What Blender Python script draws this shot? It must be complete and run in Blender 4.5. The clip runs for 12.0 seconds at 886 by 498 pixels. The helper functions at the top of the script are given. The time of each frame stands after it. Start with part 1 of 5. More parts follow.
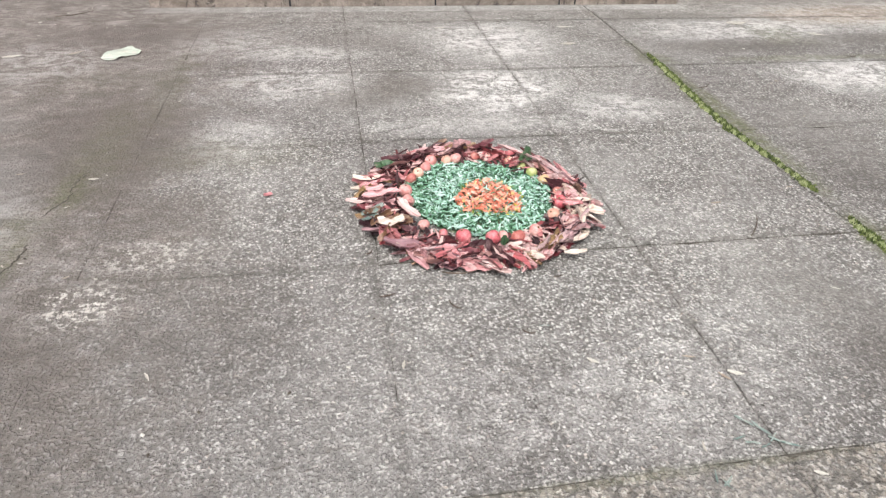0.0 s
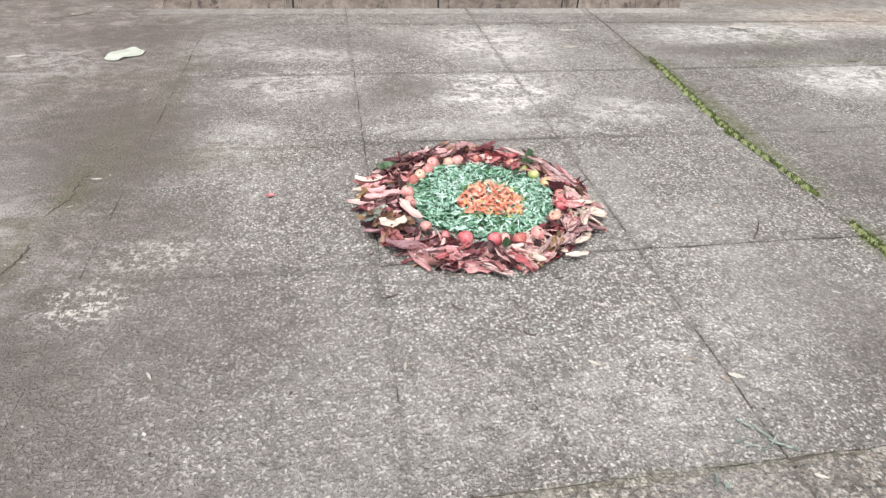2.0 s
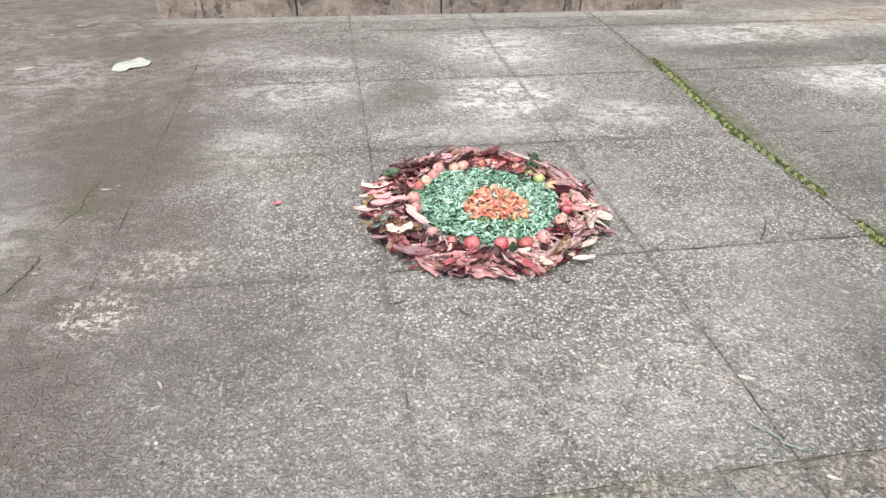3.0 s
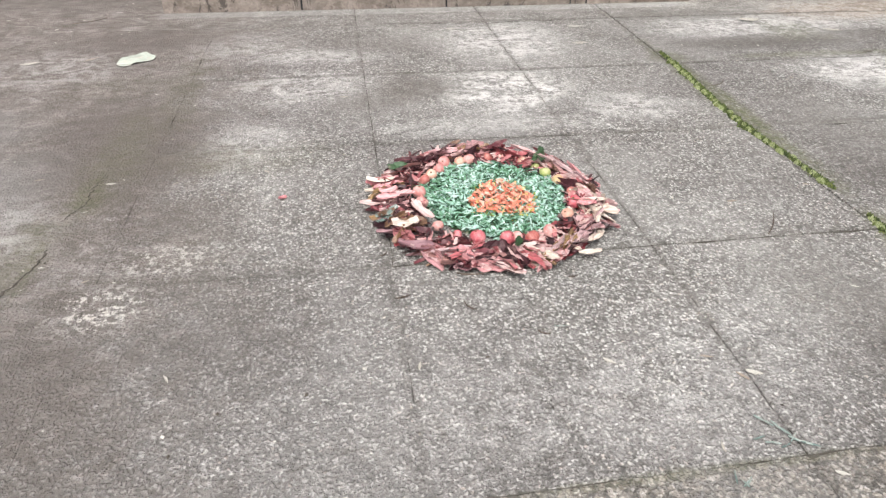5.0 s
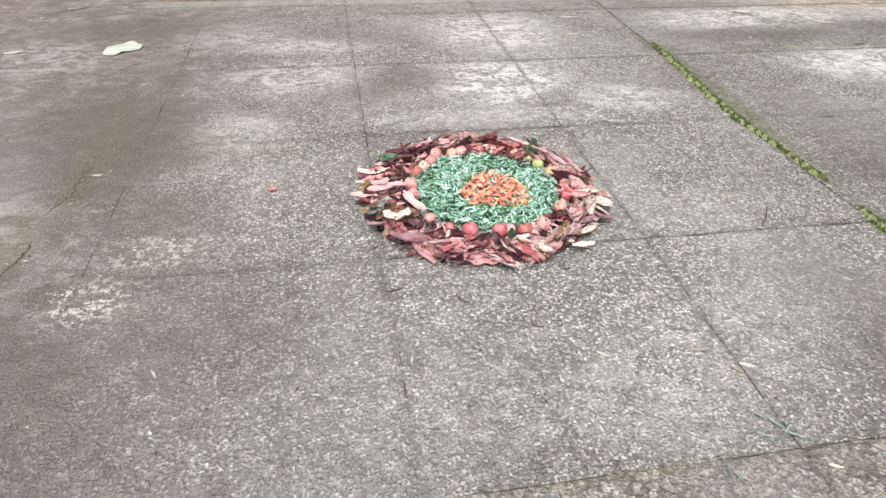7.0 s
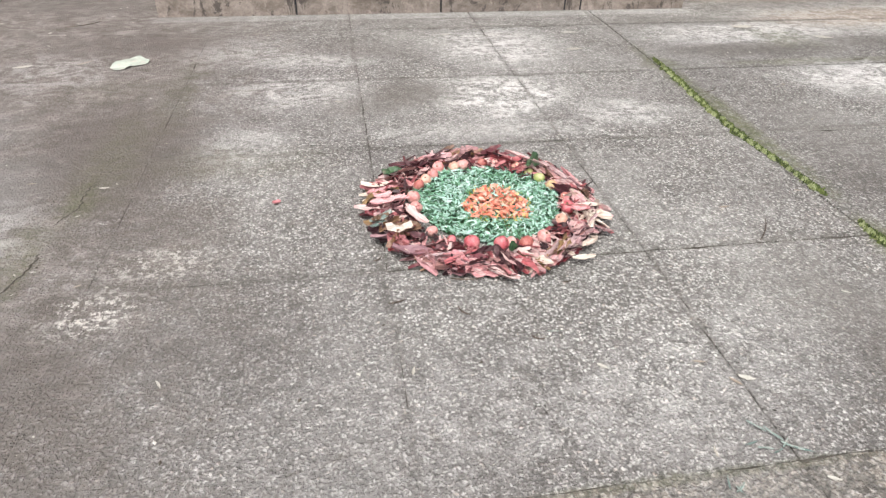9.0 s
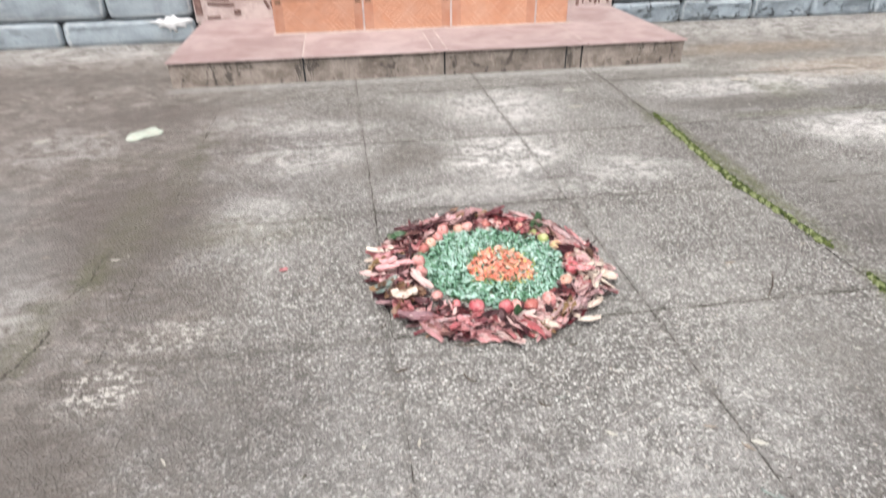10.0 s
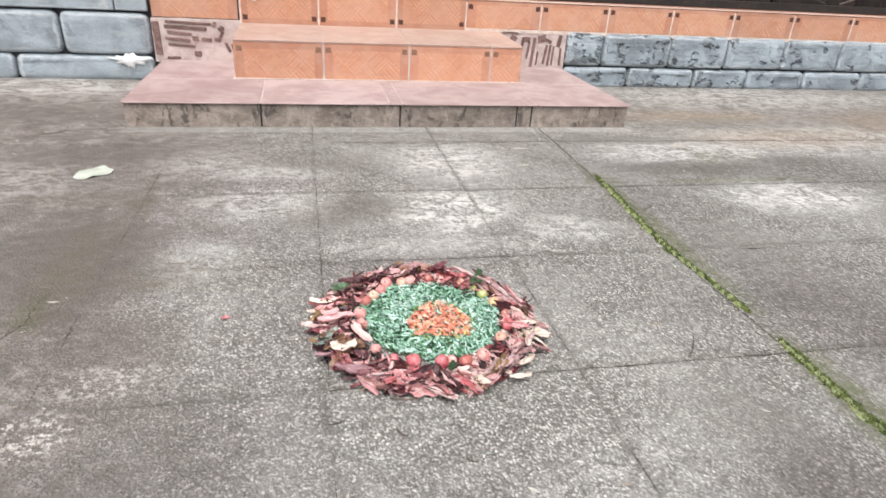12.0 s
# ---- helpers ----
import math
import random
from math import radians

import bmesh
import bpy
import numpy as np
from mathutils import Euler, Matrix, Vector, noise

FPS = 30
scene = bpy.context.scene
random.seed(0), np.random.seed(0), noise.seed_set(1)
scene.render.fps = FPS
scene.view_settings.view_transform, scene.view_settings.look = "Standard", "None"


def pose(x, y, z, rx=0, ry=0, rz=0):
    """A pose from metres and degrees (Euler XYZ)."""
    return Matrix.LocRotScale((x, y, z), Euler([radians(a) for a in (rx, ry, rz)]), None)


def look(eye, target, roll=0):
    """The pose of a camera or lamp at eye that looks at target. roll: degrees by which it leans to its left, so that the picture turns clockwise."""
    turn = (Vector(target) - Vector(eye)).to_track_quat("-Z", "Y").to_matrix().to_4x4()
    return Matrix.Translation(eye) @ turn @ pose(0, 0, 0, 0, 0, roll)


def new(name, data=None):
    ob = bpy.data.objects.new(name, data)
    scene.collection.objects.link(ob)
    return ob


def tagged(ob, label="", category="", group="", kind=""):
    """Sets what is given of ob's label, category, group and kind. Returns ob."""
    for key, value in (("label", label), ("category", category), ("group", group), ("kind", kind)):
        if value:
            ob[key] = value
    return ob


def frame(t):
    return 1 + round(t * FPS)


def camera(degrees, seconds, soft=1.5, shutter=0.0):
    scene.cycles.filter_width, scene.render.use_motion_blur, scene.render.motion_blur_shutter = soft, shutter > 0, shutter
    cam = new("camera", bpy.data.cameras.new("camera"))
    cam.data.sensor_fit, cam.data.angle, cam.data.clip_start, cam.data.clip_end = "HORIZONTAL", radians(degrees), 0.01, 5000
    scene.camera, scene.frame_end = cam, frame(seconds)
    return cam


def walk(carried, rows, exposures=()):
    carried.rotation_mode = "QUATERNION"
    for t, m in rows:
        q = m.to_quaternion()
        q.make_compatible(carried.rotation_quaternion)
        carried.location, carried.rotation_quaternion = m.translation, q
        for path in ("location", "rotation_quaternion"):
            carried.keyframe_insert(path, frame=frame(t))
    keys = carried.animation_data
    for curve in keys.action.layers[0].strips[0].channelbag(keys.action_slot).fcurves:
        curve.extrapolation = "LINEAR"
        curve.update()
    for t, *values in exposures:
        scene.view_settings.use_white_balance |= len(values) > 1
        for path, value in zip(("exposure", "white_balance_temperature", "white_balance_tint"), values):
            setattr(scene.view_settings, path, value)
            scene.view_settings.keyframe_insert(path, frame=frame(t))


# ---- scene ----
cam = camera(71.0, 12.0, soft=1.35, shutter=0.4)
PATH = [
    (0, (-0.113, -2.947, 0.618), (0.198, -1.35, -0.544), 2.5),
    (0.5, (-0.112, -2.946, 0.617), (0.194, -1.35, -0.548), 2.3),
    (1, (-0.115, -2.945, 0.617), (0.187, -1.353, -0.555), 2.1),
    (1.5, (-0.113, -2.944, 0.616), (0.203, -1.354, -0.555), 2.8),
    (2, (-0.115, -2.949, 0.618), (0.194, -1.347, -0.538), 2.8),
    (2.5, (-0.116, -2.952, 0.621), (0.18, -1.338, -0.523), 2.1),
    (3, (-0.117, -2.95, 0.622), (0.174, -1.338, -0.524), 1.6),
    (5, (-0.117, -2.947, 0.619), (0.156, -1.342, -0.542), 1.2),
    (5.5, (-0.117, -2.947, 0.619), (0.155, -1.34, -0.54), 1.0),
    (6, (-0.117, -2.944, 0.617), (0.16, -1.346, -0.553), 1.2),
    (6.5, (-0.115, -2.94, 0.613), (0.172, -1.349, -0.565), 1.5),
    (7, (-0.117, -2.938, 0.613), (0.182, -1.351, -0.568), 1.8),
    (7.2, (-0.12, -2.934, 0.615), (0.177, -1.349, -0.568), 1.8),
    (8.8, (-0.116, -2.948, 0.622), (0.174, -1.338, -0.529), 1.4),
    (9, (-0.117, -2.947, 0.62), (0.176, -1.336, -0.529), 1.7),
    (9.5, (-0.114, -2.944, 0.621), (0.179, -1.329, -0.523), 1.6),
    (9.7, (-0.111, -2.941, 0.621), (0.198, -1.321, -0.511), 1.5),
    (9.8, (-0.111, -2.934, 0.629), (0.193, -1.309, -0.497), 1.0),
    (9.9, (-0.108, -2.932, 0.636), (0.181, -1.285, -0.461), 0.4),
    (10, (-0.101, -2.941, 0.647), (0.163, -1.238, -0.369), -0.6),
    (10.1, (-0.095, -2.944, 0.649), (0.162, -1.227, -0.345), -0.8),
    (10.2, (-0.095, -2.946, 0.656), (0.17, -1.218, -0.314), -0.3),
    (10.3, (-0.091, -2.949, 0.661), (0.168, -1.212, -0.297), -0.1),
    (10.5, (-0.09, -2.958, 0.685), (0.204, -1.19, -0.202), 0.9),
    (10.7, (-0.084, -2.979, 0.706), (0.241, -1.168, -0.079), 2.3),
    (10.8, (-0.084, -2.975, 0.702), (0.27, -1.175, -0.094), 2.6),
    (10.9, (-0.086, -2.971, 0.703), (0.265, -1.171, -0.095), 2.4),
    (11, (-0.086, -2.978, 0.697), (0.265, -1.177, -0.099), 2.4),
    (11.2, (-0.080, -2.974, 0.697), (0.247, -1.179, -0.120), 2.0),
    (11.5, (-0.078, -2.969, 0.696), (0.264, -1.182, -0.135), 2.3),
    (11.7, (-0.072, -2.968, 0.694), (0.280, -1.191, -0.152), 2.6),
    (12, (-0.079, -2.971, 0.692), (0.333, -1.23, -0.203), 3.7),
]
walk(cam, [(t, look(e, a, r)) for t, e, a, r in PATH])

# ---- world, sun, exposure ----
world = bpy.data.worlds.new("overcast")
scene.world = world
world.use_nodes = True
wn = world.node_tree
sky = wn.nodes.new("ShaderNodeTexSky")
sky.sky_type, sky.sun_disc = "NISHITA", False
sky.sun_elevation, sky.sun_rotation = radians(58), radians(200)
sky.dust_density, sky.ozone_density = 4.0, 1.0
grey = wn.nodes.new("ShaderNodeHueSaturation")
grey.inputs["Saturation"].default_value = 0.28
wn.links.new(sky.outputs[0], grey.inputs["Color"])
wn.links.new(grey.outputs[0], wn.nodes["Background"].inputs[0])
wn.nodes["Background"].inputs[1].default_value = 0.12
sun = new("sun", bpy.data.lights.new("sun", "SUN"))
sun.data.energy, sun.data.angle, sun.data.color = 1.4, radians(30), (1.0, 0.975, 0.94)
sun.matrix_world = look((-1.0, -3.2, 8.0), (0, 0, 0))
scene.view_settings.exposure = 0.92


# ---- node helpers ----
def material(name, rough=0.7, metal=0.0):
    m = bpy.data.materials.new(name)
    m.use_nodes = True
    b = m.node_tree.nodes["Principled BSDF"]
    b.inputs["Roughness"].default_value, b.inputs["Metallic"].default_value = rough, metal
    return m, m.node_tree, b


def plug(nt, value, socket):
    if hasattr(value, "is_linked"):
        nt.links.new(value, socket)
    elif isinstance(value, (tuple, list)):
        socket.default_value = (*value, 1.0) if len(value) == 3 and len(socket.default_value) == 4 else value
    else:
        socket.default_value = value


def calc(nt, op, a, b=0.0, c=0.0):
    n = nt.nodes.new("ShaderNodeMath")
    n.operation = op
    for i, v in enumerate((a, b, c)):
        plug(nt, v, n.inputs[i])
    return n.outputs[0]


def vec(nt, op, a, b):
    n = nt.nodes.new("ShaderNodeVectorMath")
    n.operation = op
    plug(nt, a, n.inputs[0])
    plug(nt, b, n.inputs[1])
    return n.outputs["Value"] if op == "LENGTH" else n.outputs[0]


def blend(nt, fac, a, b, kind="MIX"):
    n = nt.nodes.new("ShaderNodeMix")
    n.data_type, n.blend_type = "RGBA", kind
    plug(nt, fac, n.inputs[0])
    plug(nt, a, n.inputs[6])
    plug(nt, b, n.inputs[7])
    return n.outputs[2]


def ramp(nt, fac, stops, kind="LINEAR"):
    n = nt.nodes.new("ShaderNodeValToRGB")
    e = n.color_ramp.elements
    n.color_ramp.interpolation = kind
    while len(e) < len(stops):
        e.new(0.5)
    for el, (p, c) in zip(e, stops):
        el.position = p
        el.color = (*c, 1.0) if isinstance(c, tuple) else (c, c, c, 1.0)
    nt.links.new(fac, n.inputs[0])
    return n.outputs[0]


def grain(nt, where, scale, detail=4.0, rough=0.55, warp=0.0):
    n = nt.nodes.new("ShaderNodeTexNoise")
    plug(nt, where, n.inputs["Vector"])
    n.inputs["Scale"].default_value, n.inputs["Detail"].default_value = scale, detail
    n.inputs["Roughness"].default_value, n.inputs["Distortion"].default_value = rough, warp
    return n.outputs[0]


def cells(nt, where, scale, feature="F1", jitter=1.0):
    n = nt.nodes.new("ShaderNodeTexVoronoi")
    n.feature = feature
    plug(nt, where, n.inputs["Vector"])
    n.inputs["Scale"].default_value, n.inputs["Randomness"].default_value = scale, jitter
    return n


def span(nt, v, a, b, lo=0.0, hi=1.0):
    n = nt.nodes.new("ShaderNodeMapRange")
    n.interpolation_type = "SMOOTHSTEP"
    for i, x in enumerate((v, a, b, lo, hi)):
        plug(nt, x, n.inputs[i])
    return n.outputs[0]


def place(nt):
    return nt.nodes.new("ShaderNodeNewGeometry").outputs["Position"]


def own(nt):
    return nt.nodes.new("ShaderNodeTexCoord").outputs["Object"]


def chance(nt):
    return nt.nodes.new("ShaderNodeObjectInfo").outputs["Random"]


def relief(nt, bsdf, height, strength, distance=0.003):
    n = nt.nodes.new("ShaderNodeBump")
    n.inputs["Strength"].default_value, n.inputs["Distance"].default_value = strength, distance
    nt.links.new(height, n.inputs["Height"])
    nt.links.new(n.outputs[0], bsdf.inputs["Normal"])


def patch(nt, p, ragged, x, y, rx, ry):
    """A ragged stain round (x, y) on the ground: 1 inside, 0 outside."""
    d = vec(nt, "MULTIPLY", vec(nt, "SUBTRACT", p, (x, y, 0)), (1 / rx, 1 / ry, 0))
    return span(nt, calc(nt, "ADD", vec(nt, "LENGTH", d, (0, 0, 0)), calc(nt, "MULTIPLY", calc(nt, "SUBTRACT", ragged, 0.5), 2.2)), 1.25, 0.35)


# ---- materials ----
def make_paving():
    m, nt, b = material("washed_concrete", 0.8)
    p = place(nt)
    q = vec(nt, "ADD", p, vec(nt, "MULTIPLY", nt_color(nt, p, 130), (0.0075, 0.0075, 0.0)))
    big, mid, fine = grain(nt, p, 2.3, 5, 0.6), grain(nt, p, 9, 5, 0.65), grain(nt, p, 230, 3, 0.75)
    streak = grain(nt, vec(nt, "MULTIPLY", p, (9, 13, 1)), 1.0, 8, 0.72, 1.6)
    sep = nt.nodes.new("ShaderNodeSeparateXYZ")
    nt.links.new(p, sep.inputs[0])
    rag = calc(nt, "ADD", calc(nt, "MULTIPLY", mid, 0.6), calc(nt, "MULTIPLY", streak, 0.4))
    # washed grit: pale grains packed in a darker paste
    paste = blend(nt, span(nt, mid, 0.3, 0.7), (0.112, 0.105, 0.098), (0.165, 0.156, 0.147))
    tone = nt.nodes.new("ShaderNodeSeparateColor")
    stone = cells(nt, q, 185, "SMOOTH_F1")
    stone.inputs["Smoothness"].default_value = 0.35
    nt.links.new(stone.outputs["Color"], tone.inputs[0])
    tint = ramp(nt, tone.outputs[0], [(0.0, (0.130, 0.120, 0.110)), (0.18, (0.215, 0.203, 0.190)), (0.45, (0.325, 0.310, 0.293)), (0.70, (0.450, 0.433, 0.410)), (0.90, (0.60, 0.585, 0.56)), (1.0, (0.42, 0.36, 0.315))])
    shape = span(nt, calc(nt, "ADD", stone.outputs["Distance"], calc(nt, "MULTIPLY", calc(nt, "SUBTRACT", grain(nt, p, 260, 2, 0.6), 0.5), 1.5)), 0.66, 0.26)
    exposed = span(nt, grain(nt, p, 5, 5, 0.65), 0.28, 0.58, 0.62, 1.0)
    col = blend(nt, calc(nt, "MULTIPLY", shape, exposed), paste, tint)
    # small shadows between the grains, painted dark into the colour
    grain_shadow = span(nt, grain(nt, vec(nt, "ADD", p, (5.3, 1.9, 0)), 170, 3, 0.6, 0.3), 0.43, 0.38)
    col = blend(nt, calc(nt, "MULTIPLY", grain_shadow, 0.7), col, (0.085, 0.078, 0.070))
    grit = nt.nodes.new("ShaderNodeSeparateColor")
    small = cells(nt, q, 420)
    nt.links.new(small.outputs["Color"], grit.inputs[0])
    body = span(nt, small.outputs["Distance"], 0.55, 0.3)
    col = blend(nt, calc(nt, "MULTIPLY", calc(nt, "MULTIPLY", span(nt, grit.outputs[1], 0.74, 0.82), body), 0.6), col, (0.52, 0.505, 0.48))
    col = blend(nt, calc(nt, "MULTIPLY", calc(nt, "MULTIPLY", span(nt, grit.outputs[2], 0.74, 0.82), body), 0.65), col, (0.075, 0.069, 0.063))
    loose = nt.nodes.new("ShaderNodeSeparateColor")
    pebble = cells(nt, q, 150)
    nt.links.new(pebble.outputs["Color"], loose.inputs[0])
    round_one = span(nt, pebble.outputs["Distance"], 0.52, 0.36)
    col = blend(nt, calc(nt, "MULTIPLY", calc(nt, "MULTIPLY", span(nt, loose.outputs[1], 0.72, 0.78), round_one), 0.42), col, ramp(nt, loose.outputs[0], [(0.0, (0.30, 0.27, 0.245)), (0.5, (0.43, 0.415, 0.395)), (1.0, (0.56, 0.545, 0.52))]))
    col = blend(nt, calc(nt, "MULTIPLY", calc(nt, "MULTIPLY", span(nt, loose.outputs[2], 0.84, 0.88), round_one), 0.55), col, (0.09, 0.082, 0.075))
    # the strip past the last joint holds coarse yellowish pebbles
    near = span(nt, sep.outputs[1], -2.560, -2.566)
    peb = nt.nodes.new("ShaderNodeSeparateColor")
    big_stone = cells(nt, q, 125)
    nt.links.new(big_stone.outputs["Color"], peb.inputs[0])
    gravel = blend(nt, span(nt, big_stone.outputs["Distance"], 0.62, 0.42), (0.10, 0.088, 0.07), ramp(nt, peb.outputs[0], [(0.0, (0.16, 0.14, 0.11)), (0.5, (0.36, 0.31, 0.25)), (1.0, (0.60, 0.55, 0.48))]))
    col = blend(nt, calc(nt, "MULTIPLY", near, 0.45), col, gravel)
    # broad dry areas
    col = blend(nt, span(nt, big, 0.42, 0.64, 0.0, 0.35), col, (0.36, 0.348, 0.332))
    # the west part of the yard is smoother, damper and browner
    west = span(nt, calc(nt, "ADD", sep.outputs[0], calc(nt, "MULTIPLY", calc(nt, "SUBTRACT", rag, 0.5), 1.3)), -0.22, -0.62)
    col = blend(nt, calc(nt, "MULTIPLY", west, 0.70), col, blend(nt, span(nt, streak, 0.35, 0.65), (0.135, 0.115, 0.099), (0.228, 0.206, 0.187)))
    far = span(nt, calc(nt, "ADD", sep.outputs[1], calc(nt, "MULTIPLY", calc(nt, "SUBTRACT", rag, 0.5), 0.8)), -1.0, -0.3)
    col = blend(nt, calc(nt, "MULTIPLY", far, 0.60), col, blend(nt, span(nt, streak, 0.35, 0.65), (0.150, 0.134, 0.118), (0.365, 0.343, 0.316)))
    spots = grain(nt, vec(nt, "MULTIPLY", p, (16, 24, 1)), 1.0, 6, 0.75, 1.0)
    col = blend(nt, span(nt, spots, 0.56, 0.66, 0.0, 0.45), col, (0.135, 0.121, 0.106))
    col = blend(nt, span(nt, spots, 0.42, 0.34, 0.0, 0.35), col, (0.42, 0.405, 0.388))
    # crisp worn flakes over the smoother parts near the house and in the west
    smooth_part = calc(nt, "MAXIMUM", west, far)
    flake = grain(nt, vec(nt, "MULTIPLY", p, (15, 25, 1)), 1.0, 8, 0.78, 0.8)
    col = blend(nt, calc(nt, "MULTIPLY", smooth_part, span(nt, flake, 0.53, 0.60, 0.0, 0.40)), col, (0.41, 0.375, 0.345))
    col = blend(nt, calc(nt, "MULTIPLY", smooth_part, span(nt, flake, 0.465, 0.41, 0.0, 0.42)), col, (0.11, 0.097, 0.082))
    slick = calc(nt, "MAXIMUM", patch(nt, p, rag, -0.80, -1.80, 0.13, 0.20), patch(nt, p, rag, -1.0, -1.55, 0.2, 0.2))
    col = blend(nt, calc(nt, "MULTIPLY", slick, 0.35), col, (0.27, 0.268, 0.262))
    flaky = span(nt, calc(nt, "ADD", calc(nt, "MULTIPLY", streak, 0.6), calc(nt, "MULTIPLY", grain(nt, p, 55, 4, 0.75), 0.4)), 0.44, 0.56)
    lime = None
    for x, y, rx, ry, k in ((0.31, -1.38, 0.20, 0.18, 1.0), (-0.22, -1.30, 0.20, 0.15, 0.6), (0.60, -1.52, 0.16, 0.10, 0.6), (1.50, -1.34, 0.32, 0.17, 1.0), (-0.20, -1.05, 0.24, 0.10, 0.6),
                            (1.35, -0.88, 0.50, 0.17, 0.8), (0.40, -0.95, 0.24, 0.22, 0.75), (2.1, -0.72, 0.7, 0.28, 0.7), (-0.33, -1.62, 0.12, 0.12, 0.5),
                            (-1.2, 0.12, 0.6, 0.22, 0.7), (2.3, 0.05, 1.1, 0.30, 0.6), (0.40, -2.40, 0.16, 0.16, 0.25), (0.16, -2.44, 0.30, 0.14, 0.30), (-0.40, -0.95, 0.22, 0.16, 0.4), (0.2, -1.60, 0.40, 0.06, 0.4), (-0.72, -1.95, 0.10, 0.16, 0.4), (-0.9, -1.1, 0.2, 0.2, 0.4)):
        one = calc(nt, "MULTIPLY", patch(nt, p, rag, x, y, rx, ry), k)
        lime = one if lime is None else calc(nt, "MAXIMUM", lime, one)
    foot = span(nt, calc(nt, "ABSOLUTE", calc(nt, "SUBTRACT", sep.outputs[1], -0.572)), 0.040, 0.026)
    foot = calc(nt, "MULTIPLY", foot, span(nt, calc(nt, "ABSOLUTE", calc(nt, "SUBTRACT", sep.outputs[0], 0.27)), 1.05, 0.98, 0.0, 0.22))
    lime = calc(nt, "MAXIMUM", calc(nt, "MULTIPLY", lime, calc(nt, "ADD", calc(nt, "MULTIPLY", flaky, 0.9), 0.1)), foot)
    col = blend(nt, lime, col, (0.60, 0.585, 0.565))
    earth = calc(nt, "MAXIMUM", patch(nt, p, rag, 2.0, -0.70, 0.55, 0.16), calc(nt, "MAXIMUM", patch(nt, p, rag, 1.75, -0.35, 0.5, 0.12), patch(nt, p, rag, 2.9, -0.5, 0.6, 0.3)))
    col = blend(nt, calc(nt, "MULTIPLY", earth, 0.5), col, (0.27, 0.205, 0.150))
    damp = None
    for x, y, rx, ry, k in ((0.07, -1.35, 0.15, 0.10, 0.6), (-0.60, -1.62, 0.20, 0.36, 0.55), (-0.70, -0.85, 0.35, 0.16, 0.45), (0.66, -2.42, 0.10, 0.24, 0.5), (-0.05, -1.42, 0.15, 0.08, 0.45),
                            (-0.33, -2.27, 0.18, 0.12, 0.45), (-1.1, -0.35, 0.6, 0.2, 0.45), (1.05, -1.85, 0.18, 0.45, 0.4), (-0.45, -2.5, 0.12, 0.2, 0.35),
                            (1.25, -1.06, 0.36, 0.08, 0.65), (-0.05, -0.95, 0.25, 0.12, 0.35), (1.15, -0.72, 0.30, 0.07, 0.5), (1.75, -1.0, 0.3, 0.06, 0.5), (1.9, -0.5, 0.5, 0.12, 0.4), (-0.62, -2.3, 0.2, 0.2, 0.5), (0.62, -2.25, 0.12, 0.14, 0.3), (-0.42, -1.95, 0.16, 0.12, 0.4), (-0.36, -2.12, 0.2, 0.1, 0.3)):
        one = calc(nt, "MULTIPLY", patch(nt, p, rag, x, y, rx, ry), k)
        damp = one if damp is None else calc(nt, "MAXIMUM", damp, one)
    col = blend(nt, calc(nt, "MULTIPLY", damp, span(nt, streak, 0.3, 0.55, 0.6, 1.0)), col, (0.115, 0.104, 0.092))
    # dirt washed into the joints stains the arrises beside them
    edge = None
    for axis, at, k in ((0, -0.522, 0.20), (0, -0.064, 0.28), (0, 0.393, 0.35), (0, 0.852, 0.30), (1, -2.127, 0.40), (1, -1.676, 0.40), (1, -1.228, 0.50), (1, -0.735, 0.50)):
        off = calc(nt, "ABSOLUTE", calc(nt, "SUBTRACT", sep.outputs[axis], at))
        one = calc(nt, "MULTIPLY", span(nt, calc(nt, "ADD", off, calc(nt, "MULTIPLY", calc(nt, "SUBTRACT", rag, 0.5), 0.05)), 0.013, 0.002), k)
        edge = one if edge is None else calc(nt, "MAXIMUM", edge, one)
    col = blend(nt, calc(nt, "MULTIPLY", edge, span(nt, west, 0.0, 0.8, 1.0, 0.15)), col, (0.105, 0.096, 0.085))
    algae = None
    for x, y, rx, ry, k in ((-0.60, -1.66, 0.07, 0.26, 0.35), (-0.53, -1.30, 0.06, 0.30, 0.25), (-0.665, -2.02, 0.05, 0.14, 0.35), (-0.618, -1.83, 0.04, 0.11, 0.6), (-0.645, -2.05, 0.018, 0.12, 0.5), (-0.70, -1.25, 0.16, 0.10, 0.12), (0.868, -1.52, 0.040, 0.52, 0.75), (0.86, -2.35, 0.06, 0.30, 0.8),
                            (0.87, -1.18, 0.07, 0.06, 0.6), (1.4, -1.19, 0.4, 0.03, 0.5), (1.45, -0.95, 0.12, 0.12, 0.45), (-0.35, -1.7, 0.2, 0.1, 0.2), (0.26, -2.566, 0.25, 0.010, 0.40)):
        one = calc(nt, "MULTIPLY", patch(nt, p, rag, x, y, rx, ry), k)
        algae = one if algae is None else calc(nt, "MAXIMUM", algae, one)
    col = blend(nt, calc(nt, "MULTIPLY", algae, span(nt, grain(nt, p, 38, 4, 0.7), 0.35, 0.6, 0.4, 1.0)), col, (0.112, 0.118, 0.060))
    # dry, rain-washed stretches
    dry = None
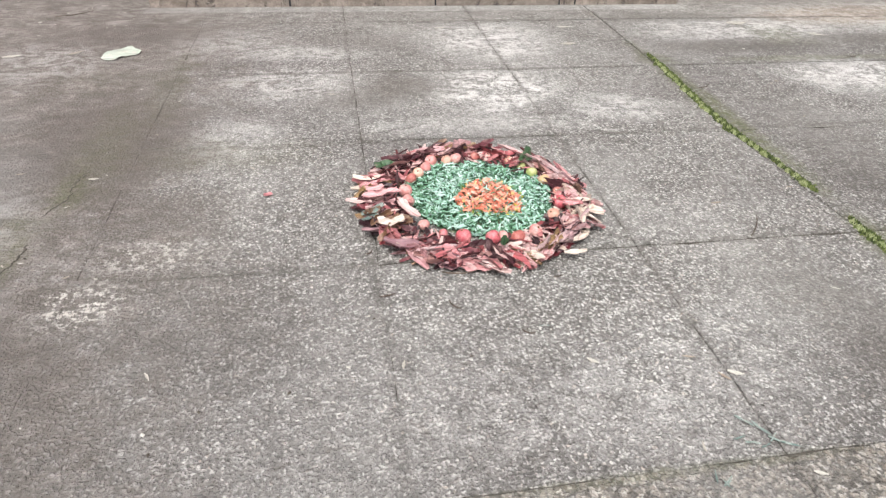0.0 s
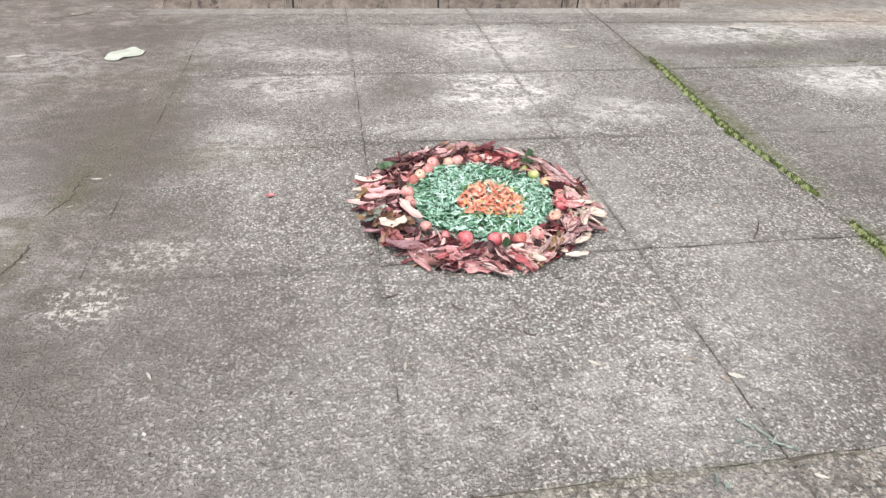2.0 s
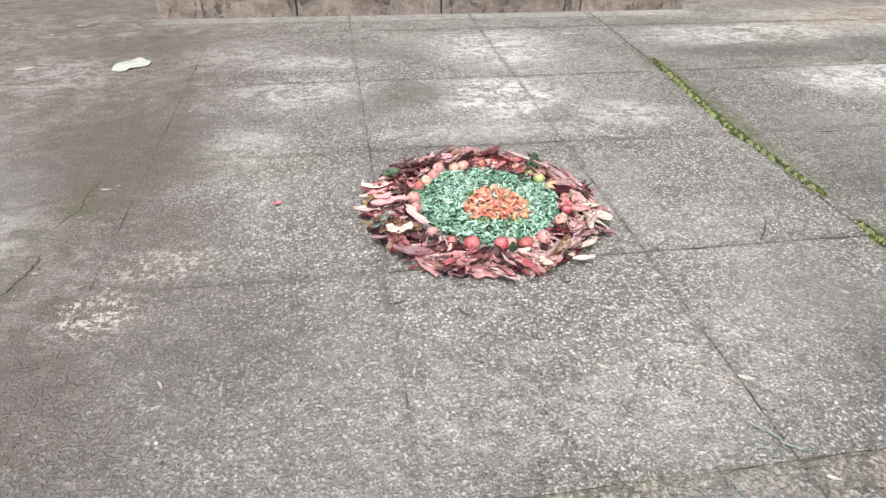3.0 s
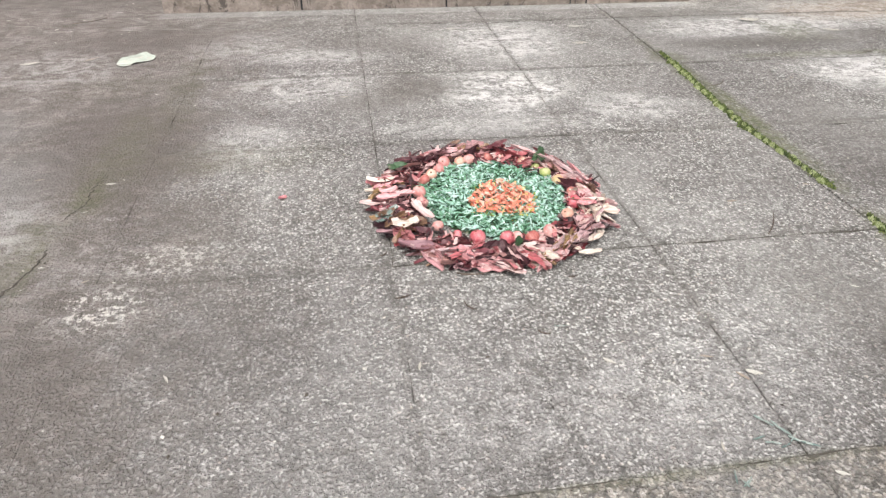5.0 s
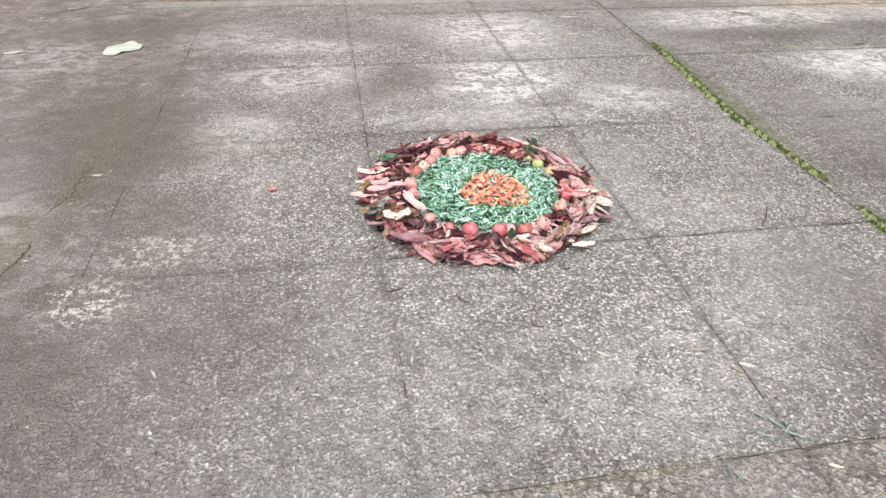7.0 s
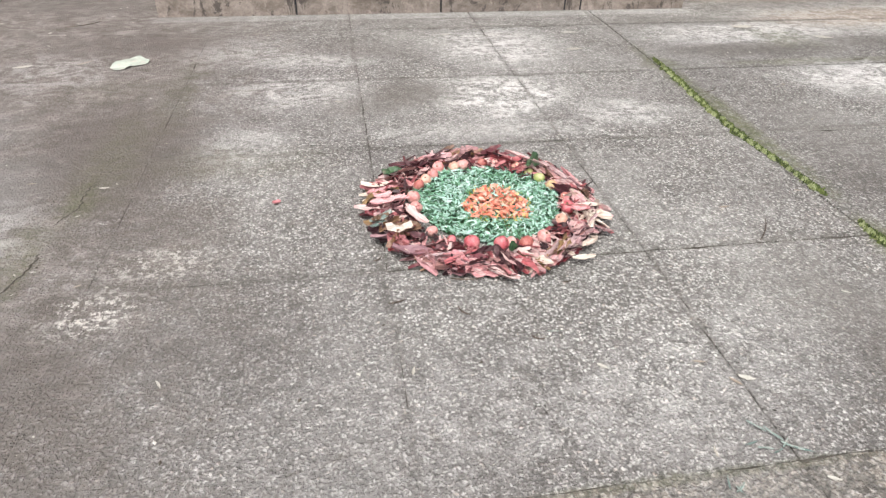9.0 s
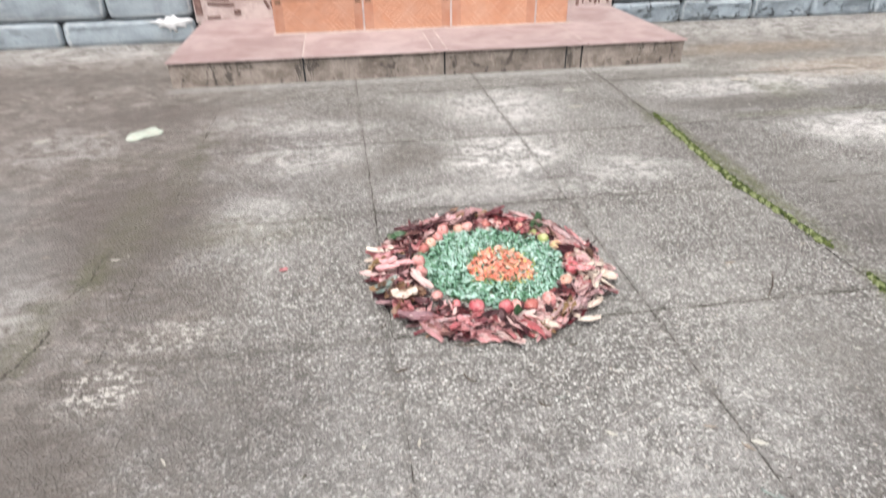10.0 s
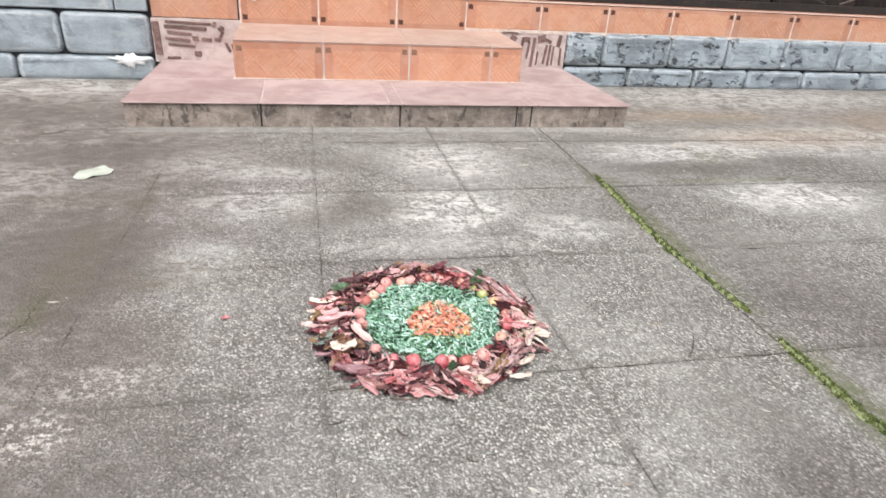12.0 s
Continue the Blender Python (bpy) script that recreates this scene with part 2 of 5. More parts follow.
    for x, y, rx, ry, k in ((0.40, -2.10, 0.60, 0.36, 0.8), (0.62, -1.75, 0.40, 0.40, 0.7), (-0.25, -1.90, 0.25, 0.40, 0.55), (1.3, -1.6, 0.5, 0.4, 0.5), (0.30, -1.30, 0.60, 0.40, 0.7), (0.3, -0.85, 0.8, 0.3, 0.6), (1.6, -0.6, 1.0, 0.5, 0.5)):
        one = calc(nt, "MULTIPLY", patch(nt, p, rag, x, y, rx, ry), k)
        dry = one if dry is None else calc(nt, "MAXIMUM", dry, one)
    col = blend(nt, dry, col, (1.36, 1.38, 1.37), "MULTIPLY")
    # a pale chipped scar
    chips = span(nt, calc(nt, "ADD", calc(nt, "MULTIPLY", grain(nt, p, 70, 4, 0.8), 0.7), calc(nt, "MULTIPLY", streak, 0.3)), 0.50, 0.56)
    scar = calc(nt, "MAXIMUM", patch(nt, p, rag, -0.505, -2.18, 0.085, 0.060), calc(nt, "MULTIPLY", patch(nt, p, rag, -0.42, -2.06, 0.11, 0.06), 0.7))
    col = blend(nt, calc(nt, "MULTIPLY", scar, chips), col, (0.58, 0.555, 0.51))
    calm = span(nt, west, 0.0, 1.0, 1.0, 0.3)
    col = blend(nt, calc(nt, "MULTIPLY", calm, 0.40), col, ramp(nt, grain(nt, p, 34, 3, 0.6), [(0.30, 0.30), (0.70, 0.72)]), "OVERLAY")
    col = blend(nt, calc(nt, "MULTIPLY", calm, 0.25), col, ramp(nt, grain(nt, p, 95, 2, 0.5), [(0.30, 0.24), (0.70, 0.78)]), "OVERLAY")
    col = blend(nt, calc(nt, "MULTIPLY", calm, 0.60), col, ramp(nt, fine, [(0.28, 0.22), (0.72, 0.78)]), "OVERLAY")
    nt.links.new(col, b.inputs["Base Color"])
    plug(nt, span(nt, damp, 0.0, 0.6, 0.85, 0.6), b.inputs["Roughness"])
    b.inputs["Specular IOR Level"].default_value = 0.3
    h = calc(nt, "ADD", calc(nt, "MULTIPLY", shape, 0.9), calc(nt, "ADD", fine, calc(nt, "MULTIPLY", mid, 0.8)))
    relief(nt, b, h, 0.9, 0.003)
    return m


def nt_color(nt, p, scale):
    n = nt.nodes.new("ShaderNodeTexNoise")
    nt.links.new(p, n.inputs["Vector"])
    n.inputs["Scale"].default_value = scale
    return vec(nt, "SUBTRACT", n.outputs[1], (0.5, 0.5, 0.5))


def make_rough(name, dark, light, scale=14, rough=0.85, bump=0.4, speck=0.3, vary=0.0, grime=None, stretch=(1, 1, 1), fine_scale=160):
    """Weathered mineral surface: two colours at two scales, grain and dirt."""
    m, nt, b = material(name, rough)
    p = place(nt)
    s = vec(nt, "MULTIPLY", p, stretch)
    a, f = grain(nt, s, scale, 6, 0.65, 0.4), grain(nt, p, fine_scale, 3, 0.7)
    col = blend(nt, span(nt, a, 0.32, 0.68), dark, light)
    if vary:
        col = blend(nt, vary, col, ramp(nt, chance(nt), [(0.0, 0.25), (1.0, 0.75)]), "OVERLAY")
    if grime:
        g = grain(nt, vec(nt, "MULTIPLY", p, (9, 9, 5)), 1.6, 8, 0.75, 0.8)
        col = blend(nt, span(nt, g, 0.54, 0.60, 0.0, 0.8), col, grime)
        col = blend(nt, span(nt, g, 0.45, 0.38, 0.0, 0.5), col, tuple(c * 1.35 for c in light))
    col = blend(nt, speck, col, ramp(nt, f, [(0.25, 0.2), (0.75, 0.8)]), "OVERLAY")
    nt.links.new(col, b.inputs["Base Color"])
    b.inputs["Specular IOR Level"].default_value = 0.3
    relief(nt, b, calc(nt, "ADD", calc(nt, "MULTIPLY", a, 1.5), f), bump, 0.003)
    return m


def make_stone_paint(name, cracked, lift, bump, base):
    """Blue-grey paint brushed over cast stone: painted-in rim highlights, dry-brushed pale smears, dark smudges, fine
    sooty cracks.
    """
    m, nt, b = material(name, 0.72)
    p = place(nt)
    s = vec(nt, "ADD", p, vec(nt, "MULTIPLY", chance_vec(nt), (3.0, 3.0, 3.0)))
    brush = grain(nt, vec(nt, "MULTIPLY", s, (6, 6, 26)), 1.0, 6, 0.66, 0.5)
    soft = grain(nt, s, 6, 5, 0.62, 0.6)
    rugged = grain(nt, vec(nt, "MULTIPLY", s, (9, 9, 24)), 1.0, 8, 0.70, 0.5)
    col = blend(nt, span(nt, soft, 0.30, 0.68), tuple(c * 0.92 for c in base), tuple(c * 1.5 for c in base))
    col = blend(nt, span(nt, brush, 0.52, 0.66, 0.0, lift), col, (0.47, 0.50, 0.515))
    smudge = grain(nt, vec(nt, "MULTIPLY", s, (5, 5, 11)), 1.0, 7, 0.72, 0.6)
    col = blend(nt, span(nt, smudge, 0.55, 0.62, 0.0, 0.50), col, (0.140, 0.157, 0.170))
    # fine dark cracks, thick in some stones and thin in others
    vein = calc(nt, "ABSOLUTE", calc(nt, "SUBTRACT", rugged, 0.5))
    at = nt.nodes.new("ShaderNodeSeparateXYZ")
    nt.links.new(p, at.inputs[0])
    where = span(nt, calc(nt, "ADD", grain(nt, s, 14, 4, 0.65), span(nt, at.outputs[0], 3.0, 1.5, cracked * 0.35, cracked)), 0.60, 0.68)
    crack = calc(nt, "MULTIPLY", span(nt, vein, 0.034, 0.008), where)
    col = blend(nt, calc(nt, "MULTIPLY", crack, 0.9), col, (0.035, 0.040, 0.045))
    # light caught on the rounded arris, painted in as a pale rim
    g = nt.nodes.new("ShaderNodeTexCoord").outputs["Generated"]
    sep = nt.nodes.new("ShaderNodeSeparateXYZ")
    nt.links.new(g, sep.inputs[0])
    side = calc(nt, "MULTIPLY", calc(nt, "PINGPONG", sep.outputs[0], 0.5), 0.42)
    rise = calc(nt, "MULTIPLY", calc(nt, "PINGPONG", sep.outputs[2], 0.5), 0.16)
    rim_glint = calc(nt, "ADD", calc(nt, "MINIMUM", side, rise), calc(nt, "MULTIPLY", calc(nt, "SUBTRACT", rugged, 0.5), 0.040))
    rim_glint = calc(nt, "MULTIPLY", span(nt, rim_glint, 0.006, 0.010), span(nt, rim_glint, 0.021, 0.013))
    col = blend(nt, calc(nt, "MULTIPLY", rim_glint, span(nt, smudge, 0.40, 0.56, 0.05, 0.55)), col, (0.52, 0.54, 0.55))
    f = grain(nt, p, 120, 3, 0.7)
    col = blend(nt, 0.3, col, ramp(nt, f, [(0.25, 0.25), (0.75, 0.75)]), "OVERLAY")
    nt.links.new(col, b.inputs["Base Color"])
    b.inputs["Specular IOR Level"].default_value = 0.35
    relief(nt, b, calc(nt, "ADD", calc(nt, "MULTIPLY", crack, -1.2), calc(nt, "ADD", calc(nt, "MULTIPLY", rugged, 2.0), calc(nt, "ADD", brush, calc(nt, "MULTIPLY", f, 0.6)))), bump, 0.006)
    return m


def chance_vec(nt):
    n = nt.nodes.new("ShaderNodeCombineXYZ")
    r = chance(nt)
    for i, k in enumerate((7.0, 13.0, 23.0)):
        nt.links.new(calc(nt, "MULTIPLY", r, k), n.inputs[i])
    return n.outputs[0]


def make_parquet_tile():
    """Glazed ceramic tile printed like parquet: chevron planks, a plain band along one long edge, side strips."""
    m, nt, b = material("parquet_tile", 0.42)
    o = own(nt)
    sep = nt.nodes.new("ShaderNodeSeparateXYZ")
    nt.links.new(o, sep.inputs[0])
    x, z = sep.outputs[0], sep.outputs[2]
    up, down = calc(nt, "MULTIPLY", calc(nt, "ADD", x, z), 46.0), calc(nt, "MULTIPLY", calc(nt, "SUBTRACT", x, z), 46.0)
    odd = calc(nt, "MODULO", calc(nt, "ABSOLUTE", calc(nt, "ADD", calc(nt, "FLOOR", calc(nt, "MULTIPLY", up, 0.2)), calc(nt, "FLOOR", calc(nt, "MULTIPLY", down, 0.2)))), 2.0)
    run = calc(nt, "ADD", calc(nt, "MULTIPLY", up, odd), calc(nt, "MULTIPLY", down, calc(nt, "SUBTRACT", 1.0, odd)))
    line = span(nt, calc(nt, "PINGPONG", run, 0.5), 0.11, 0.02)
    plank = calc(nt, "FRACT", calc(nt, "MULTIPLY", calc(nt, "SINE", calc(nt, "MULTIPLY", calc(nt, "FLOOR", run), 12.9)), 43.7))
    p = place(nt)
    col = blend(nt, plank, (0.475, 0.215, 0.124), (0.515, 0.248, 0.148))
    col = blend(nt, calc(nt, "MULTIPLY", calc(nt, "MULTIPLY", line, span(nt, grain(nt, p, 13, 4), 0.43, 0.56)), 0.85), col, (0.70, 0.44, 0.32))
    seam = calc(nt, "MAXIMUM", span(nt, calc(nt, "PINGPONG", calc(nt, "MULTIPLY", up, 0.2), 0.5), 0.045, 0.015), span(nt, calc(nt, "PINGPONG", calc(nt, "MULTIPLY", down, 0.2), 0.5), 0.045, 0.015))
    seam = calc(nt, "MULTIPLY", seam, span(nt, grain(nt, p, 16, 3), 0.42, 0.56, 0.1, 1.0))
    col = blend(nt, calc(nt, "MULTIPLY", seam, 0.28), col, (0.72, 0.46, 0.34))
    side = span(nt, calc(nt, "ABSOLUTE", x), 0.147, 0.149)
    band = span(nt, z, 0.046, 0.048)
    plain = calc(nt, "MAXIMUM", side, band)
    col = blend(nt, plain, col, (0.405, 0.178, 0.108))
    fog = grain(nt, p, 9, 5, 0.65)
    wood = grain(nt, vec(nt, "MULTIPLY", p, (30, 30, 90)), 1.0, 4, 0.6)
    col = blend(nt, 0.35, col, ramp(nt, wood, [(0.2, 0.3), (0.8, 0.7)]), "OVERLAY")
    # washed-out haze put into the tile colour as uneven pale fog
    col = blend(nt, span(nt, fog, 0.36, 0.66, 0.10, 0.48), col, (0.56, 0.345, 0.255))
    col = blend(nt, 0.28, col, ramp(nt, chance(nt), [(0.0, 0.3), (1.0, 0.7)]), "OVERLAY")
    nt.links.new(col, b.inputs["Base Color"])
    plug(nt, span(nt, fog, 0.35, 0.7, 0.34, 0.6), b.inputs["Roughness"])
    carved = calc(nt, "MULTIPLY", calc(nt, "ADD", calc(nt, "MULTIPLY", line, 0.7), seam), calc(nt, "SUBTRACT", 1.0, plain))
    relief(nt, b, calc(nt, "ADD", calc(nt, "MULTIPLY", wood, 0.4), carved), 0.6, 0.003)
    return m


def make_petal(name, stops, rough=0.5):
    m, nt, b = material(name, rough)
    o = own(nt)
    col = ramp(nt, chance(nt), stops)
    vein = grain(nt, vec(nt, "ADD", vec(nt, "MULTIPLY", o, (22, 420, 40)), chance_vec(nt)), 1.0, 4, 0.65)
    blot = grain(nt, vec(nt, "ADD", vec(nt, "MULTIPLY", o, (60, 60, 60)), chance_vec(nt)), 1.0, 4, 0.6)
    col = blend(nt, 0.8, col, ramp(nt, vein, [(0.28, 0.12), (0.72, 0.85)]), "OVERLAY")
    col = blend(nt, span(nt, blot, 0.50, 0.72, 0.0, 0.55), col, blend(nt, 0.55, col, (0.62, 0.42, 0.38)))
    nt.links.new(col, b.inputs["Base Color"])
    relief(nt, b, vein, 0.4, 0.001)
    return m


def make_flakes(name, stops, rough=0.45, clump=0.0):
    """Many small cut pieces in one heap: each piece its own tint."""
    m, nt, b = material(name, rough)
    g = nt.nodes.new("ShaderNodeNewGeometry")
    pick = g.outputs["Random Per Island"]
    if clump:
        pick = calc(nt, "ADD", pick, calc(nt, "MULTIPLY", calc(nt, "SUBTRACT", grain(nt, place(nt), 38, 3, 0.6), 0.5), clump))
    col = ramp(nt, pick, stops)
    f = grain(nt, place(nt), 300, 2, 0.6)
    col = blend(nt, 0.4, col, ramp(nt, f, [(0.25, 0.25), (0.75, 0.75)]), "OVERLAY")
    nt.links.new(col, b.inputs["Base Color"])
    return m


def make_fruit(name, skin, blush, speck=(0.85, 0.55, 0.35)):
    m, nt, b = material(name, 0.28)
    o = own(nt)
    a = grain(nt, vec(nt, "ADD", vec(nt, "MULTIPLY", o, (70, 70, 70)), chance_vec(nt)), 1.0, 3, 0.6)
    f = cells(nt, vec(nt, "MULTIPLY", o, (420, 420, 420)), 1.0)
    col = blend(nt, span(nt, a, 0.38, 0.66), skin, blush)
    col = blend(nt, span(nt, f.outputs["Distance"], 0.22, 0.10, 0.0, 0.5), col, speck)
    nt.links.new(col, b.inputs["Base Color"])
    b.inputs["Coat Weight"].default_value = 0.12
    plug(nt, span(nt, a, 0.3, 0.7, 0.38, 0.58), b.inputs["Roughness"])
    return m


def make_metal(name, base, rust):
    m, nt, b = material(name, 0.5, 0.35)
    p = place(nt)
    a = grain(nt, p, 30, 5, 0.7)
    nt.links.new(blend(nt, span(nt, a, 0.45, 0.7), base, rust), b.inputs["Base Color"])
    plug(nt, span(nt, a, 0.3, 0.7, 0.4, 0.75), b.inputs["Roughness"])
    relief(nt, b, a, 0.2, 0.001)
    return m


PAVING = make_paving()
JOINT = make_rough("joint_dirt", (0.045, 0.04, 0.032), (0.105, 0.095, 0.08), 30)
STONE = make_stone_paint("painted_stone", -0.2, 0.30, 0.35, (0.222, 0.254, 0.278))
ROUGH_STONE = make_stone_paint("weathered_painted_stone", 0.115, 0.35, 1.0, (0.226, 0.262, 0.290))
BLACK_JOINT = make_rough("black_joint", (0.012, 0.013, 0.015), (0.04, 0.042, 0.046), 25, 0.8, 0.3)
MORTAR = make_rough("pink_mortar", (0.40, 0.315, 0.295), (0.56, 0.475, 0.45), 16, 0.9, 0.5)
STRIP = make_rough("brick_sliver", (0.12, 0.075, 0.065), (0.22, 0.14, 0.125), 40, 0.85, 0.4, 0.3, 0.4)
RED_SLAB = make_rough("red_cement_tile", (0.325, 0.235, 0.225), (0.45, 0.355, 0.345), 7, 0.6, 0.15, 0.25, 0.2, None, (1, 1, 1), 220)
CEMENT = make_rough("stained_cement", (0.155, 0.127, 0.108), (0.285, 0.242, 0.212), 16, 0.85, 0.4, 0.35, 0.3, (0.055, 0.048, 0.042), (1, 1, 1.6))
GROUT = make_rough("pale_grout", (0.50, 0.40, 0.35), (0.68, 0.58, 0.52), 30, 0.9, 0.3)
RED_WALL = make_rough("red_wall_paint", (0.34, 0.080, 0.080), (0.41, 0.11, 0.11), 5, 0.6, 0.12, 0.15)
PARQUET = make_parquet_tile()
TREAD = make_rough("worn_orange_tile", (0.43, 0.285, 0.23), (0.51, 0.38, 0.325), 8, 0.5, 0.1, 0.15, 0.2)
INSET = make_rough("dark_inset", (0.055, 0.022, 0.016), (0.10, 0.045, 0.032), 60, 0.5, 0.1)
FADED = make_rough("faded_inset", (0.16, 0.085, 0.055), (0.24, 0.135, 0.09), 60, 0.5, 0.1)
WHITE_PAINT = make_rough("white_paint", (0.66, 0.66, 0.66), (0.86, 0.86, 0.87), 30, 0.6, 0.3, 0.1)
IRON = make_metal("dark_iron", (0.022, 0.019, 0.018), (0.06, 0.042, 0.034))
ROD = make_metal("worn_rod", (0.12, 0.098, 0.088), (0.25, 0.19, 0.16))
DULL_ROD = make_metal("dull_rod", (0.05, 0.040, 0.036), (0.12, 0.09, 0.075))
PORCH = make_rough("porch_tile", (0.27, 0.10, 0.066), (0.36, 0.15, 0.10), 6, 0.4, 0.1, 0.2, 0.2)
# near-black colour that paints the porch's shade behind the gate
PORCH_SHADE = make_rough("porch_shade", (0.008, 0.006, 0.0065), (0.018, 0.014, 0.014), 8, 0.6, 0.1)
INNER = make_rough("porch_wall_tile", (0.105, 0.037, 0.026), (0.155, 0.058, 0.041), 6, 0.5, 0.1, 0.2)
PALE_WALL = make_rough("pale_wall", (0.10, 0.086, 0.076), (0.17, 0.147, 0.13), 5, 0.85, 0.2)
PLANTER = make_rough("dark_planter", (0.012, 0.010, 0.009), (0.03, 0.025, 0.022), 12, 0.7, 0.3)
STALK = make_rough("dry_stalk", (0.022, 0.017, 0.014), (0.07, 0.05, 0.04), 30, 0.8, 0.3)
MOSS = make_flakes("moss_green", [(0.0, (0.028, 0.042, 0.012)), (0.5, (0.072, 0.100, 0.024)), (0.85, (0.135, 0.17, 0.045)), (1.0, (0.22, 0.24, 0.085))], 0.9)
MOSS_PALE = make_flakes("moss_pale", [(0.0, (0.17, 0.21, 0.07)), (0.5, (0.31, 0.36, 0.16)), (1.0, (0.48, 0.51, 0.31))], 0.9)
RED_STOPS = [(0.0, (0.024, 0.007, 0.010)), (0.12, (0.075, 0.016, 0.022)), (0.24, (0.22, 0.04, 0.05)), (0.38, (0.42, 0.10, 0.11)), (0.52, (0.52, 0.21, 0.22)), (0.64, (0.11, 0.048, 0.045)), (0.74, (0.42, 0.22, 0.20)), (0.86, (0.60, 0.37, 0.38)), (1.0, (0.66, 0.52, 0.48))]
PETAL = make_petal("red_petal", RED_STOPS)
# darkest stops stand in for shadow in the gaps between petals
PETAL_BITS = make_flakes("red_petal_bits", [(0.0, (0.018, 0.006, 0.008)), (0.34, (0.06, 0.015, 0.018)), (0.5, (0.24, 0.055, 0.06)), (0.65, (0.44, 0.17, 0.17)), (0.82, (0.56, 0.34, 0.33)), (1.0, (0.58, 0.47, 0.42))], 0.6)
ROSE = make_petal("dusty_rose_petal", [(0.0, (0.40, 0.20, 0.21)), (0.5, (0.56, 0.36, 0.36)), (1.0, (0.62, 0.46, 0.44))])
BROWN = make_petal("brown_petal", [(0.0, (0.07, 0.035, 0.025)), (0.6, (0.20, 0.11, 0.06)), (1.0, (0.30, 0.20, 0.09))])
CREAM = make_petal("cream_leaf", [(0.0, (0.46, 0.37, 0.31)), (1.0, (0.62, 0.54, 0.46))])
PINK = make_petal("pink_petal", [(0.0, (0.54, 0.24, 0.25)), (1.0, (0.62, 0.37, 0.37))])
BLUSH = make_petal("blush_petal", [(0.0, (0.52, 0.35, 0.33)), (1.0, (0.63, 0.49, 0.46))])
MAUVE = make_petal("mauve_petal", [(0.0, (0.20, 0.10, 0.115)), (0.5, (0.40, 0.25, 0.26)), (1.0, (0.54, 0.41, 0.41))])
MAROON = make_petal("maroon_petal", [(0.0, (0.020, 0.007, 0.010)), (0.6, (0.065, 0.018, 0.024)), (1.0, (0.17, 0.035, 0.045))])
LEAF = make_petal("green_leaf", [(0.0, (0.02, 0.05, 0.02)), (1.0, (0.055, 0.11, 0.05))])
BLUE_LEAF = make_petal("grey_green_leaf", [(0.0, (0.10, 0.145, 0.13)), (1.0, (0.24, 0.30, 0.27))])
PALE_LEAF = make_petal("pale_leaf", [(0.0, (0.44, 0.50, 0.43)), (1.0, (0.54, 0.60, 0.53))], 0.6)
FLECK = make_petal("dry_fleck", [(0.0, (0.34, 0.31, 0.26)), (0.6, (0.50, 0.485, 0.43)), (1.0, (0.28, 0.23, 0.18))], 0.7)
TWIG = make_rough("twig_bark", (0.05, 0.04, 0.03), (0.13, 0.10, 0.08), 80, 0.8, 0.3)
# the pale mint stops put sky gloss into the leaf colour
GREENS = make_flakes("cut_greens", [(0.0, (0.018, 0.06, 0.03)), (0.15, (0.05, 0.15, 0.07)), (0.34, (0.13, 0.29, 0.17)), (0.56, (0.27, 0.47, 0.36)), (0.8, (0.43, 0.61, 0.54)), (1.0, (0.50, 0.66, 0.59))], 0.6, 1.5)
SHREDS = make_flakes("orange_shreds", [(0.0, (0.34, 0.06, 0.03)), (0.12, (0.66, 0.18, 0.11)), (0.5, (0.74, 0.32, 0.225)), (0.85, (0.80, 0.47, 0.37)), (1.0, (0.60, 0.46, 0.14))])
RIM = make_flakes("yellow_green_shreds", [(0.0, (0.13, 0.20, 0.02)), (0.5, (0.36, 0.38, 0.03)), (1.0, (0.62, 0.50, 0.06))])
FRUITS = {"red": make_fruit("red_skin", (0.46, 0.085, 0.105), (0.58, 0.215, 0.225)), "pink": make_fruit("pink_skin", (0.55, 0.215, 0.20), (0.66, 0.39, 0.355)),
          "peach": make_fruit("peach_skin", (0.58, 0.30, 0.23), (0.68, 0.46, 0.36)), "green": make_fruit("green_skin", (0.33, 0.40, 0.13), (0.48, 0.48, 0.24)),
          "yellow": make_fruit("yellow_skin", (0.55, 0.42, 0.22), (0.58, 0.34, 0.22)), "dusk": make_fruit("dusky_skin", (0.37, 0.10, 0.085), (0.52, 0.22, 0.185))}
CHIP = make_flakes("leaf_chips", [(0.0, (0.24, 0.21, 0.17)), (0.4, (0.40, 0.38, 0.33)), (1.0, (0.54, 0.52, 0.47))], 0.8)
CRUMB = make_flakes("dark_crumbs", [(0.0, (0.03, 0.026, 0.02)), (1.0, (0.10, 0.085, 0.065))], 0.9)
SCAR = make_rough("stem_scar", (0.10, 0.06, 0.03), (0.2, 0.13, 0.07), 200)


# ---- mesh helpers ----
def mesh_of(name, bm, mat, smooth=False):
    bmesh.ops.recalc_face_normals(bm, faces=bm.faces)
    me = bpy.data.meshes.new(name)
    bm.to_mesh(me)
    bm.free()
    me.materials.append(mat)
    if smooth:
        me.polygons.foreach_set("use_smooth", [True] * len(me.polygons))
    return me


def part(name, bm, mat, parent=None, label="", smooth=False, at=None):
    """One mesh object, under a thing or a part where there is one."""
    me = bm if isinstance(bm, bpy.types.Mesh) else mesh_of(name, bm, mat, smooth)
    ob = new(name, me)
    if at is not None:
        ob.matrix_basis = at
    if parent is not None:
        ob.parent = parent
    if label:
        ob["label"] = label
    return ob


def base(name, m=None):
    ob = new(name)
    ob.empty_display_size = 0.05
    if m is not None:
        ob.matrix_basis = m
    return ob


